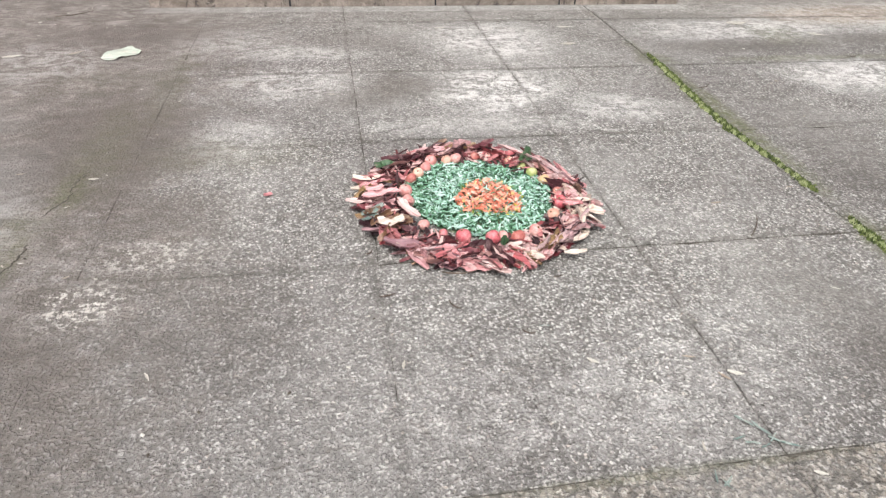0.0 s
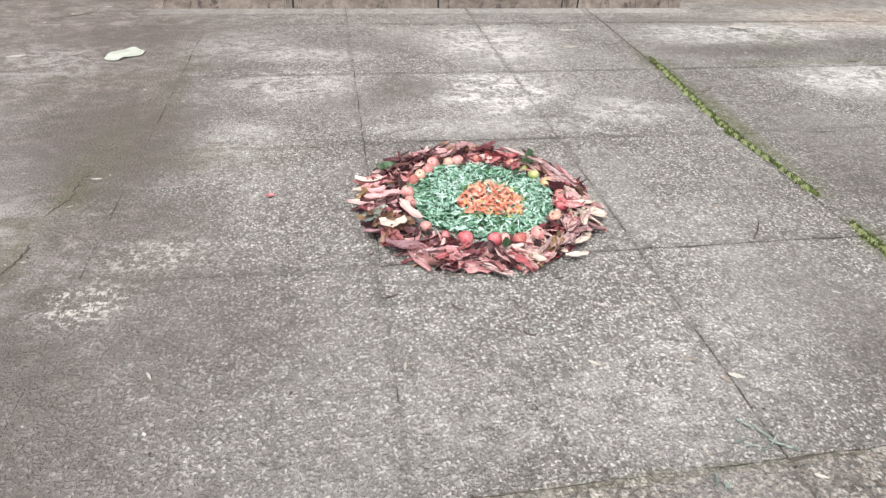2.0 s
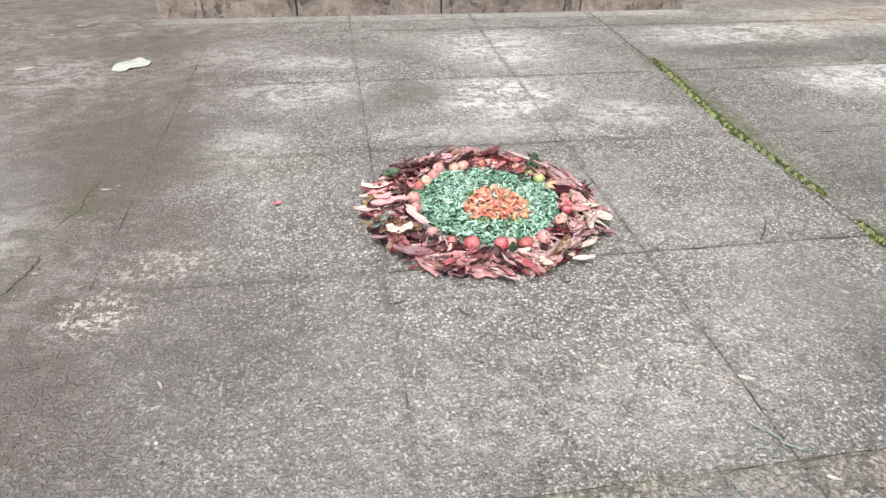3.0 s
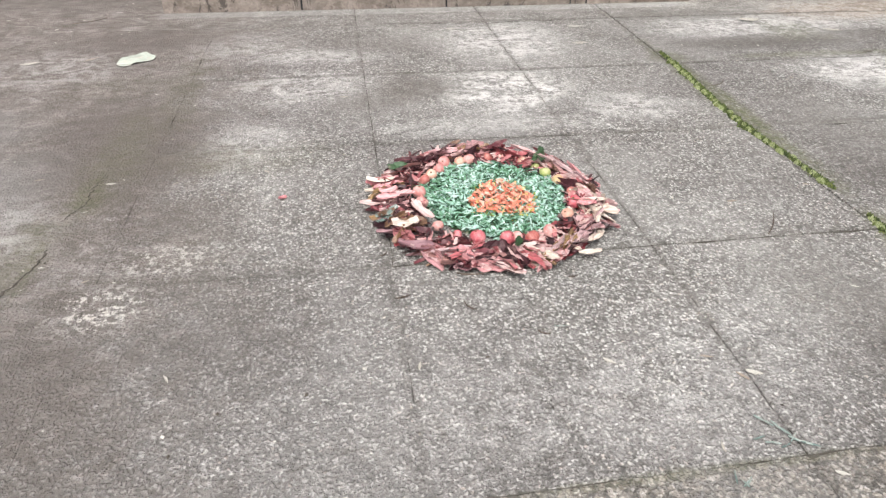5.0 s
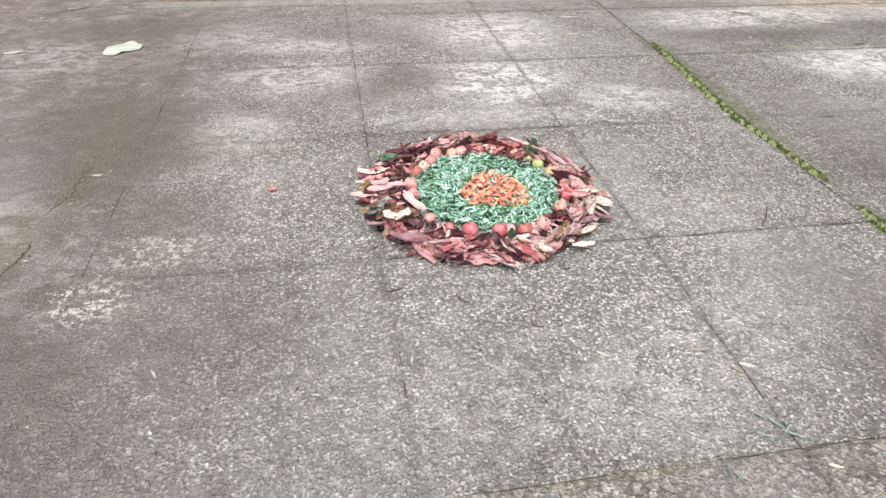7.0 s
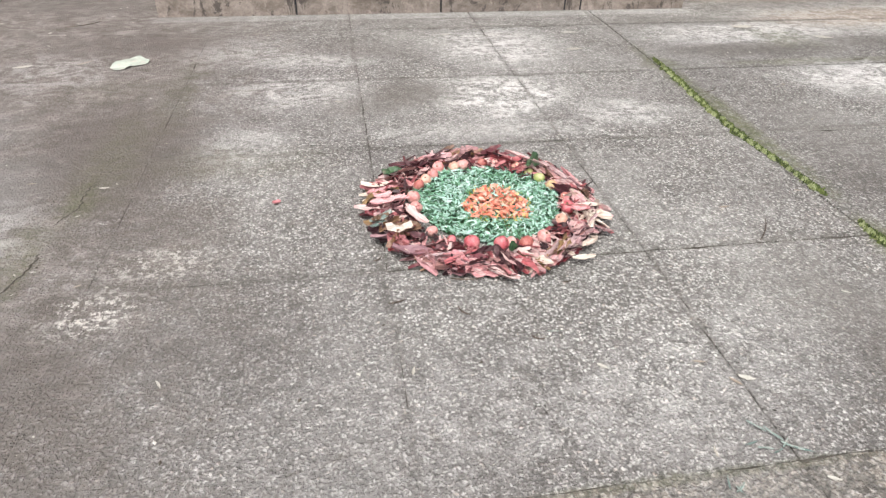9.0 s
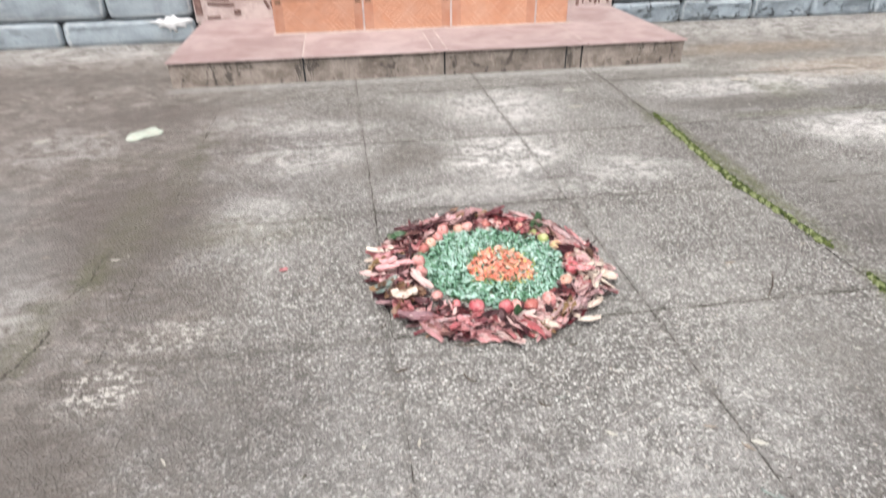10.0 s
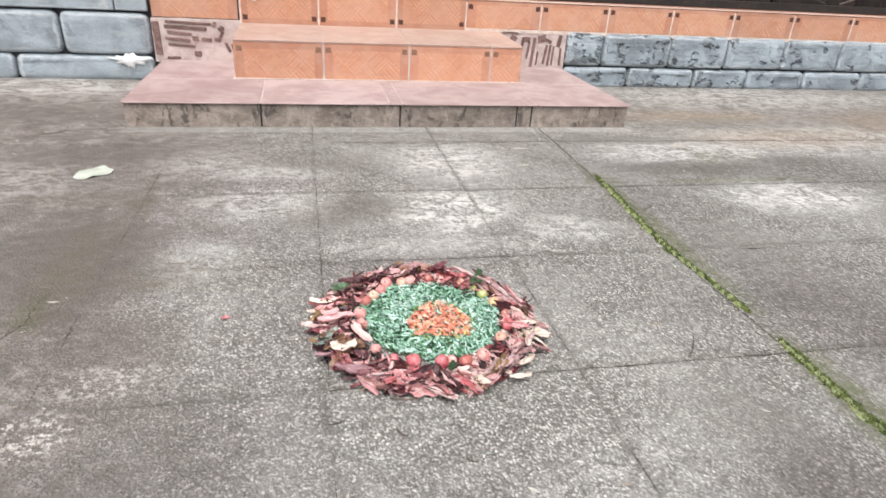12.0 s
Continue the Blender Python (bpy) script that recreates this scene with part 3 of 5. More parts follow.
def block(x0, x1, y0, y1, z0, z1, bevel=0.0, seg=1):
    bm = bmesh.new()
    bmesh.ops.create_cube(bm, size=1.0, matrix=Matrix.Translation(((x0 + x1) / 2, (y0 + y1) / 2, (z0 + z1) / 2)) @ Matrix.Diagonal((x1 - x0, y1 - y0, z1 - z0, 1)))
    if bevel:
        bmesh.ops.bevel(bm, geom=bm.edges[:], offset=bevel, segments=seg, affect="EDGES", profile=0.5)
    return bm


def bar(a, b, r, sides=6):
    """A straight rod from a to b."""
    a, b = Vector(a), Vector(b)
    bm = bmesh.new()
    m = Matrix.Translation((a + b) / 2) @ (b - a).to_track_quat("Z", "Y").to_matrix().to_4x4()
    bmesh.ops.create_cone(bm, cap_ends=True, segments=sides, radius1=r, radius2=r, depth=(b - a).length, matrix=m)
    return bm


def tube(points, radii, sides=5):
    """A tapered, bent stem through the points."""
    bm = bmesh.new()
    rings = []
    for i, p in enumerate(points):
        d = (Vector(points[min(i + 1, len(points) - 1)]) - Vector(points[max(i - 1, 0)])).normalized()
        q = d.to_track_quat("Z", "Y")
        rings.append([bm.verts.new(Vector(p) + q @ Vector((math.cos(a) * radii[i], math.sin(a) * radii[i], 0))) for a in [k * math.tau / sides for k in range(sides)]])
    for r0, r1 in zip(rings, rings[1:]):
        for k in range(sides):
            bm.faces.new((r0[k], r0[(k + 1) % sides], r1[(k + 1) % sides], r1[k]))
    bm.faces.new(rings[0][::-1])
    bm.faces.new(rings[-1])
    return bm


def blade(length, width, curl, cup, seed, tip=0.75, nx=6, ny=4, torn=0.16):
    """A leaf or petal lying along x, its middle at the origin: folded along its rib, curled, with a torn outline."""
    rnd = random.Random(seed)
    bm = bmesh.new()
    skew, wave, ph, twist = rnd.uniform(-0.3, 0.3), rnd.uniform(0.0, 0.0020), rnd.uniform(0, 6), rnd.uniform(-0.5, 0.5)
    rows = []
    for i in range(nx + 1):
        u = i / nx
        w = width * 0.5 * max(math.sin(math.pi * min(1.0, u * 0.90 + 0.07)) ** tip, 0.08)
        sides = (1 + rnd.uniform(-torn, torn) * 1.6, 1 + rnd.uniform(-torn, torn) * 1.6)
        row = []
        for j in range(ny + 1):
            v = 2 * j / ny - 1
            x = (u - 0.5) * length + rnd.uniform(-torn, torn) * length * 0.08
            y = v * w * sides[v > 0] + skew * width * math.sin(math.pi * u)
            z = cup * abs(v) * w + curl * length * (2 * u - 1) ** 2 + wave * math.sin(u * 9 + v * 2 + ph) + twist * (u - 0.5) * v * w
            row.append(bm.verts.new((x, y, z)))
        rows.append(row)
    for i in range(nx):
        for j in range(ny):
            bm.faces.new((rows[i][j], rows[i + 1][j], rows[i + 1][j + 1], rows[i][j + 1]))
    low = min(v.co.z for v in bm.verts)
    for v in bm.verts:
        v.co.z -= low
    return bm


def cushion(w, h, depth, radius, seed, rough=0.004):
    """A cast stone with rounded corners and a pillowed face: x and z across it, y = 0 at its back, face towards -y."""
    rnd = random.Random(seed)
    bm = bmesh.new()
    loops = []
    for inset, d in ((0.0, 0.0), (0.001, depth * 0.55), (0.008, depth * 0.9), (0.020, depth), (min(w, h) * 0.25, depth * 1.01)):
        loop = []
        r = max(radius - inset * 0.6, 0.004)
        for cx, cz, a0 in ((1, 1, 0), (-1, 1, 90), (-1, -1, 180), (1, -1, 270)):
            for k in range(5):
                a = radians(a0 + k * 22.5)
                x = cx * (w / 2 - inset - r) + math.cos(a) * r
                z = cz * (h / 2 - inset - r) + math.sin(a) * r
                j = rough if d > 0 else 0.0
                loop.append(bm.verts.new((x + rnd.uniform(-j, j) * 0.5, -d + rnd.uniform(-j, j) * 0.7, z + rnd.uniform(-j, j) * 0.5)))
        loops.append(loop)
    n = len(loops[0])
    for a, b in zip(loops, loops[1:]):
        for k in range(n):
            bm.faces.new((a[k], a[(k + 1) % n], b[(k + 1) % n], b[k]))
    bm.faces.new(loops[-1])
    return bm


# ---- ground ----
JOINT_X = [-0.525, -0.060, 0.393, 0.840]
JOINT_X = [-4.6, -2.9] + JOINT_X + [0.840 + 0.465 * k for k in range(1, 10)]
JOINT_Y = [-2.563 - 0.45 * k for k in range(5, 0, -1)] + [-2.563, -2.123, -1.690, -1.215, -0.752, -0.290, 0.297]
ground = tagged(part("ground", block(-150, 150, -150, 150, -0.5, -0.003), JOINT), "bare dirt ground under the paved yard", "ground", kind="structure")
pavement = tagged(base("pavement"), "weathered washed-concrete yard paving with lime stains and moss", "pavement", kind="structure")

# ---- plinth and walls of the house ----
WALL_Y = 0.300
plinth_core = tagged(part("wall_plinth", block(-6.0, 7.0, WALL_Y + 0.004, 2.6, -0.2, 0.412), BLACK_JOINT), "house plinth with black mortar joints", "plinth wall", kind="structure")
wall_red = tagged(part("wall_red", block(-6.0, -0.366, WALL_Y + 0.006, WALL_Y + 0.20, 0.414, 2.8, 0.003), RED_WALL), "matt red painted house wall above the plinth", "wall", kind="structure")
tagged(part("wall_lintel", block(-0.366, 4.6, WALL_Y + 0.006, WALL_Y + 0.20, 2.2, 2.8), RED_WALL), "red painted wall over the porch opening", "wall", kind="structure")
tagged(part("wall_east", block(4.6, 7.0, WALL_Y + 0.006, WALL_Y + 0.20, 0.414, 2.8), RED_WALL), "red painted house wall beside the porch", "wall", kind="structure")
tagged(part("floor", block(-0.80, 4.8, WALL_Y + 0.02, 2.6, 0.413, 0.418), PORCH), "red-brown tiled porch floor", "floor", kind="structure")
tagged(part("wall_porch_back", block(-0.9, 4.9, 2.6, 2.75, 0.2, 2.8), RED_WALL), "red wall at the back of the porch", "wall", kind="structure")
tagged(part("wall_porch_west", block(-0.95, -0.80, WALL_Y + 0.21, 2.6, 0.413, 2.8), RED_WALL), "red side wall of the porch", "wall", kind="structure")
tagged(part("wall_porch_east", block(4.75, 4.9, WALL_Y + 0.21, 2.6, 0.413, 2.8), PALE_WALL), "pale side wall of the porch", "wall", kind="structure")
tagged(part("ceiling", block(-6.0, 7.0, -0.02, 2.75, 2.81, 2.95), PALE_WALL), "plain porch ceiling slab with a short eave", "ceiling", kind="structure")

# ---- stone courses ----
def stone_wall(name, label, courses, round_low=0.030, round_high=0.034, mat=None, rough=0.004):
    wall = tagged(base(name, pose(0, WALL_Y + 0.006, 0)), label, "stone wall", kind="structure")
    seed = 0
    for z0, z1, edges in courses:
        for x0, x1 in zip(edges, edges[1:]):
            seed += 1
            w, h = x1 - x0 - 0.007, z1 - z0 - 0.006
            part("stone", cushion(w, h, 0.030, round_low if h < 0.15 else round_high, seed + int(x0 * 10) + 90, rough), mat or STONE, wall, smooth=True, at=pose((x0 + x1) / 2, 0, (z0 + z1) / 2, 0, random.Random(seed).uniform(-0.6, 0.6)))
    return wall


stone_wall("wall_stone_west", "blue-grey painted cast stones with black joints", [
    (-0.01, 0.112, [-6.0, -5.35, -4.7, -4.0, -3.2, -2.5, -1.95, -1.372, -0.776]), (0.112, 0.304, [-6.0, -5.4, -4.8, -4.2, -3.6, -3.0, -2.3, -1.665, -1.157, -0.774])])
stone_wall("wall_stone_east", "blue-grey painted cast stones with black joints", [
    (-0.01, 0.106, [1.300, 1.685, 2.096, 2.447, 2.828, 3.23, 3.62, 4.0, 4.4, 4.8, 5.2, 5.65, 6.1, 6.55, 7.0]), (0.106, 0.282, [1.300, 1.512, 1.917, 2.272, 2.647, 3.030, 3.42, 3.8, 4.2, 4.6, 5.0, 5.4, 5.8, 6.2, 6.6, 7.0])], 0.026, 0.020, ROUGH_STONE, 0.005)
coping = tagged(base("trim_coping"), "blue-grey painted coping with a white painted top edge", "coping", kind="structure")
for x0, x1 in ((-6.0, -4.2), (-4.2, -2.4), (-2.4, -0.915), (-0.913, -0.775)):
    cope = part("coping_stone", block(x0, x1 - 0.002, WALL_Y - 0.024, WALL_Y + 0.004, 0.311, 0.418, 0.006, 2), STONE, coping)
    part("painted_edge", block(x0 + 0.002, x1 - 0.004, WALL_Y - 0.020, WALL_Y + 0.004, 0.4185, 0.428, 0.003), WHITE_PAINT, cope, "brushed white edge")


# ---- ceramic tiles of the plinth and the steps ----
TILE_H = 0.150


def tile_mesh(w, h):
    me = mesh_of("tile", block(-w / 2, w / 2, -0.005, 0.005, -h / 2, h / 2, 0.0018), PARQUET)
    return me


INSET_MESH = mesh_of("corner_inset", block(-0.0115, 0.0115, -0.0009, 0.0009, -0.0115, 0.0115, 0.0004), INSET)


FADED_MESH = mesh_of("corner_inset", block(-0.0115, 0.0115, -0.0009, 0.0009, -0.0115, 0.0115, 0.0004), FADED)


def riser_tile(parent, x0, x1, y, z0, z1, upside=False, left=True, right=True, faded=False):
    """A cut half tile with a dark square near both ends of its plain edge."""
    w, h = x1 - x0 - 0.008, z1 - z0 - 0.003
    t = part("tile", tile_mesh(w, h), PARQUET, parent, at=pose((x0 + x1) / 2, y, (z0 + z1) / 2, 0, 180 if upside else 0, 0))
    for s, on in ((-1, right if upside else left), (1, left if upside else right)):
        if on:
            part("corner_inset", FADED_MESH if faded else INSET_MESH, INSET, t, "faded brown square" if faded else "dark brown square", at=pose(s * (w / 2 - 0.0175), -0.0052 if not upside else -0.0052, h / 2 - 0.028))
    return t


band = tagged(base("trim_tile_band"), "orange parquet-pattern tile band along the plinth", "tile band", kind="structure")
part("grout_bed", block(-0.372, 7.0, WALL_Y - 0.0085, WALL_Y + 0.003, 0.268, 0.4115), GROUT, band, "pale grout")
edges = [0.735, 1.137, 1.517, 1.897, 2.275, 2.662, 3.06, 3.44, 3.83, 4.22, 4.62, 5.02, 5.42, 5.82, 6.22, 6.61, 7.0]
for a, b in zip(edges, edges[1:]):
    riser_tile(band, a, b, WALL_Y - 0.005, 0.284, 0.418)
for a, b in ((-0.368, -0.003), (-0.003, 0.379), (0.379, 0.735)):
    riser_tile(band, a, b, WALL_Y - 0.005, 0.272, 0.418, upside=True, left=True)
riser_tile(band, -0.768, -0.376, WALL_Y + 0.002, 0.286, 0.420, left=False, right=False)
part("sill", block(-0.36, 4.8, WALL_Y - 0.012, WALL_Y + 0.05, 0.4185, 0.426, 0.003), TREAD, band, "pale orange sill strip")


# ---- fields of broken brick slivers beside the steps ----
def sliver_field(name, x0, x1, z0, z1, rows, seed):
    rnd = random.Random(seed)
    field = tagged(base(name, pose(0, WALL_Y, 0)), "pink mortar set with brown brick slivers", "mosaic panel", kind="structure")
    bm = block(x0, x1, -0.006, 0.006, z0, z1, 0.002)
    part("mortar_bed", bm, MORTAR, field)
    for cx, cz, w, h, turn in rows:
        part("brick_sliver", block(-w / 2, w / 2, -0.011, -0.004, -h / 2, h / 2, 0.0015), STRIP, field, at=pose(x0 + cx, 0, z0 + cz, 0, turn + rnd.uniform(-2, 2), 0))
    return field


sliver_field("wall_mosaic_west", -0.772, -0.372, 0.083, 0.284, [
    (0.020, 0.110, 0.030, 0.150, 0), (0.165, 0.182, 0.205, 0.012, 2), (0.150, 0.160, 0.190, 0.016, 3), (0.120, 0.135, 0.110, 0.013, 4), (0.110, 0.106, 0.110, 0.015, 5),
    (0.125, 0.080, 0.120, 0.012, 5), (0.190, 0.112, 0.028, 0.022, 0), (0.195, 0.042, 0.030, 0.024, 0), (0.240, 0.108, 0.045, 0.016, 4), (0.285, 0.110, 0.020, 0.016, 0),
    (0.280, 0.178, 0.018, 0.024, 10), (0.310, 0.160, 0.026, 0.020, -35), (0.305, 0.125, 0.012, 0.055, 25), (0.335, 0.075, 0.014, 0.045, -25), (0.362, 0.070, 0.016, 0.045, -15), (0.085, 0.022, 0.060, 0.012, 0)], 3)
sliver_field("wall_mosaic_east", 0.936, 1.298, 0.083, 0.284, [
    (0.045, 0.186, 0.085, 0.010, 3), (0.065, 0.160, 0.036, 0.026, 25), (0.112, 0.090, 0.014, 0.150, 6), (0.140, 0.155, 0.034, 0.024, 10), (0.150, 0.100, 0.010, 0.090, 8), (0.178, 0.090, 0.016, 0.150, 4),
    (0.222, 0.160, 0.044, 0.036, -12), (0.262, 0.150, 0.036, 0.016, 20), (0.248, 0.080, 0.013, 0.100, 6), (0.272, 0.075, 0.013, 0.110, 4), (0.292, 0.075, 0.010, 0.100, 2), (0.322, 0.150, 0.022, 0.060, 10), (0.335, 0.070, 0.012, 0.090, 0), (0.205, 0.060, 0.008, 0.070, 5)], 4)

# ---- low landing in front of the step ----
landing = tagged(base("landing"), "low landing of pink cement tiles with a stained grey edge", "landing", kind="structure")
PX0, PX1, PY0, PZ = -0.735, 1.275, -0.537, 0.096
part("landing_core", block(PX0 + 0.012, PX1 - 0.012, PY0 + 0.012, WALL_Y - 0.008, -0.005, PZ - 0.0016), MORTAR, landing, "pale mortar core")
part("edge_bed", block(PX0 + 0.006, PX1 - 0.006, PY0 + 0.006, PY0 + 0.011, -0.004, PZ - 0.008), BLACK_JOINT, landing, "dark open joint")
cuts = [PX0, -0.249, 0.287, 0.776, 0.840, PX1]
for k, (a, b) in enumerate(zip(cuts, cuts[1:])):
    part("edge_tile", block(a + 0.003, b - 0.003, PY0 + 0.003, PY0 + 0.020, -0.004, PZ - 0.009, 0.003), CEMENT, landing, "grey stained cement")
for y0, y1 in ((PY0 + 0.021, -0.13), (-0.13, WALL_Y - 0.008)):
    part("side_tile", block(PX1 - 0.020, PX1, y0, y1 - 0.003, -0.004, PZ - 0.007, 0.003), CEMENT, landing, "grey stained cement")
    part("side_tile", block(PX0, PX0 + 0.020, y0, y1 - 0.003, -0.004, PZ - 0.007, 0.003), CEMENT, landing, "grey stained cement")
for a, b in ((PX0 - 0.004, -0.252), (-0.246, 0.243), (0.248, 0.296), (0.301, 0.858), (0.863, PX1 + 0.004)):
    part("top_tile", block(a, b, PY0 - 0.008, -0.138, PZ - 0.006, PZ, 0.002), RED_SLAB, landing)
for a, b in ((PX0 - 0.004, -0.385), (0.945, PX1 + 0.004)):
    part("top_tile", block(a, b, -0.134, WALL_Y - 0.008, PZ - 0.006, PZ, 0.002), RED_SLAB, landing)

# ---- the step ----
step = tagged(base("step"), "orange parquet-tiled step with a worn tread", "step", kind="structure")
SX0, SX1, SY = -0.372, 0.9165, -0.110
bm = bmesh.new()
low = [bm.verts.new(c) for c in ((SX0 + 0.004, SY - 0.0035, PZ - 0.005), (SX1 - 0.004, SY - 0.0035, PZ - 0.005), (SX1 - 0.004, WALL_Y - 0.008, PZ - 0.005), (SX0 + 0.004, WALL_Y - 0.008, PZ - 0.005))]
top = [bm.verts.new(c) for c in ((SX0 + 0.004, SY - 0.0035, 0.2597), (SX1 - 0.004, SY - 0.0035, 0.2597), (SX1 - 0.004, WALL_Y - 0.008, 0.2717), (SX0 + 0.004, WALL_Y - 0.008, 0.2717))]
bm.faces.new(low[::-1])
bm.faces.new(top)
for k in range(4):
    bm.faces.new((low[k], low[(k + 1) % 4], top[(k + 1) % 4], top[k]))
part("step_core", bm, MORTAR, step, "pinkish mortar")
cuts = [SX0, 0.003, 0.384, 0.767, SX1]
for k, (a, b) in enumerate(zip(cuts, cuts[1:])):
    riser_tile(step, a, b, SY, PZ + 0.001, 0.2530, right=k < 3, faded=True)
    part("tread_tile", block(-(b - a) / 2 + 0.002, (b - a) / 2 - 0.002, -0.207, 0.200, -0.004, 0.004, 0.0025, 2), TREAD, step, "worn pale orange tread", at=pose((a + b) / 2, 0.088, 0.2640, 1.62))
for x, s in ((SX0 + 0.001, -1), (SX1 - 0.001, 1)):
    part("side_tile", block(x - 0.004, x + 0.004, SY + 0.008, WALL_Y - 0.010, PZ + 0.001, 0.2525, 0.0015), PARQUET, step)

part("mortar_bead", block(SX0 - 0.010, SX1 + 0.010, SY - 0.013, SY - 0.0055, PZ, PZ + 0.004, 0.0018), GROUT, step, "pale smeared mortar")
part("nosing_grout", block(SX0 + 0.002, SX1 - 0.002, SY - 0.0048, SY + 0.006, 0.2524, 0.2543), GROUT, step, "pale grout line")

# ---- white paint splashes ----
def splash(name, x, y, z, w, h, arms, seed, label):
    """A thick irregular lick of paint lying on a wall face."""
    rnd = random.Random(seed)
    bm = bmesh.new()
    n = 36
    ring, inner = [], []
    for k in range(n):
        a = k * math.tau / n
        r = 0.55 + 0.18 * noise.noise((math.cos(a) * 2.2 + seed, math.sin(a) * 2.2, seed))
        for aa, ww, ll in arms:
            d = abs((a - radians(aa) + math.pi) % math.tau - math.pi)
            r += ll * math.exp(-(d / ww) ** 2)
        c, s = math.cos(a) * r * w / 2, math.sin(a) * r * h / 2
        ring.append(bm.verts.new((c, 0.002, s)))
        inner.append(bm.verts.new((c * 0.86, -0.005 - rnd.uniform(0, 0.002), s * 0.86)))
    mid = bm.verts.new((0, -0.010, 0))
    for k in range(n):
        bm.faces.new((ring[k], ring[(k + 1) % n], inner[(k + 1) % n], inner[k]))
        bm.faces.new((inner[k], inner[(k + 1) % n], mid))
    return tagged(part(name, bm, WHITE_PAINT, None, smooth=True, at=pose(x, y, z)), label, "paint splash")


splash("paint_splash", -0.885, WALL_Y - 0.026, 0.092, 0.155, 0.095, ((172, 0.16, 0.75), (205, 0.12, 0.45), (150, 0.10, 0.35), (8, 0.30, 0.80), (335, 0.2, 0.5), (285, 0.14, 0.55), (262, 0.10, 0.3), (70, 0.2, 0.25)), 5, "thick white paint splash on the grey stones")
splash("paint_splash", -0.835, WALL_Y - 0.026, 0.420, 0.17, 0.046, ((0, 0.3, 0.4), (180, 0.3, 0.4), (240, 0.15, 0.4)), 7, "white paint smear on the coping edge")
splash("paint_splash", -0.305, WALL_Y - 0.011, 0.402, 0.15, 0.058, ((0, 0.25, 0.5), (180, 0.3, 0.3), (215, 0.15, 0.6), (275, 0.2, 0.6)), 9, "white paint smear on the orange tile")


for k, (x, z, w) in enumerate(((-0.72, 0.62, 0.016), (-0.66, 0.475, 0.010), (-0.40, 0.447, 0.022), (-0.41, 0.468, 0.012), (-1.05, 0.60, 0.010), (-1.3, 0.52, 0.008))):
    splash("paint_splash", x, WALL_Y + 0.004, z, w, w * 0.9, (), 40 + k, "small fleck of white paint on the red wall")


# ---- iron grille over the porch opening ----
GY = WALL_Y + 0.055


def lattice(parent, pairs, nodes, z0, z1, top):
    """Rods of one panel: bottom pairs of uprights, mid uprights, slanted braces between them and a thin cross rod."""
    for x in pairs + nodes:
        part("upright_rod", bar((x, GY + 0.004, z0), (x, GY + 0.004, top), 0.0055), IRON, parent)
    part("cross_rod", bar((min(pairs + nodes) - 0.08, GY - 0.006, z1), (max(pairs + nodes) + 0.08, GY - 0.006, z1), 0.0035), DULL_ROD, parent, "dull brown rod")
    for x in nodes:
        for s in (-1, 1):
            near = [q for q in pairs if (q - x) * s > 0.02]
            if near:
                q = min(near, key=lambda v: abs(v - x))
                part("slanted_rod", bar((x, GY - 0.003, z1), (q, GY - 0.003, z0 + 0.008), 0.0045), ROD if s < 0 or x < 0.7 else DULL_ROD, parent, "worn brown rod")


gate = tagged(base("iron_gate", pose(0, 0, 0)), "dark iron lattice gate at the top of the steps", "gate")
part("side_post", block(-0.362, -0.312, GY - 0.018, GY + 0.022, 0.427, 2.16, 0.003), IRON, gate)
part("bottom_rail", block(-0.310, 0.715, GY - 0.014, GY + 0.014, 0.452, 0.486, 0.003), IRON, gate)
part("kick_rail", block(-0.310, 0.715, GY + 0.016, GY + 0.026, 0.430, 0.444, 0.002), IRON, gate)
part("top_rail", block(-0.310, 0.715, GY - 0.014, GY + 0.014, 2.13, 2.16, 0.003), IRON, gate)
lattice(gate, [-0.005, 0.105, 0.655], [-0.345 + 0.01, 0.385], 0.486, 0.576, 2.13)
grille = tagged(base("porch_grille", pose(0, 0, 0)), "dark iron lattice grille standing on the tiled plinth", "grille")
part("side_post", block(0.720, 0.765, GY - 0.018, GY + 0.022, 0.427, 2.16, 0.003), IRON, grille)
part("bottom_rail", block(0.767, 4.59, GY - 0.018, GY + 0.018, 0.430, 0.470, 0.003), IRON, grille)
part("top_rail", block(0.767, 4.59, GY - 0.018, GY + 0.018, 2.13, 2.16, 0.003), IRON, grille)
lattice(grille, [0.91, 1.485, 1.585, 2.18, 2.28, 2.88, 2.98, 3.57, 3.67, 4.27], [1.215, 1.90, 2.58, 3.27, 3.97], 0.470, 0.572, 2.13)

# ---- inside the porch ----
# added panelled board, in place of the shadowed depth behind the gate
dark_infill = tagged(base("dark_infill"), "added near-black board standing in for the shaded interior behind the gate", "door")
part("infill_board", block(-0.50, 0.52, 0.62, 0.66, 0.4185, 2.15, 0.004), PORCH_SHADE, dark_infill)
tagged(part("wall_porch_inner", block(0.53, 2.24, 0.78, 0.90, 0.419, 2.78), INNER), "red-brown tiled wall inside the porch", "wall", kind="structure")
for z0, z1 in ((0.50, 1.10), (1.25, 2.0)):
    part("infill_panel", block(-0.42, 0.44, 0.612, 0.619, z0, z1, 0.003), PORCH_SHADE, dark_infill)


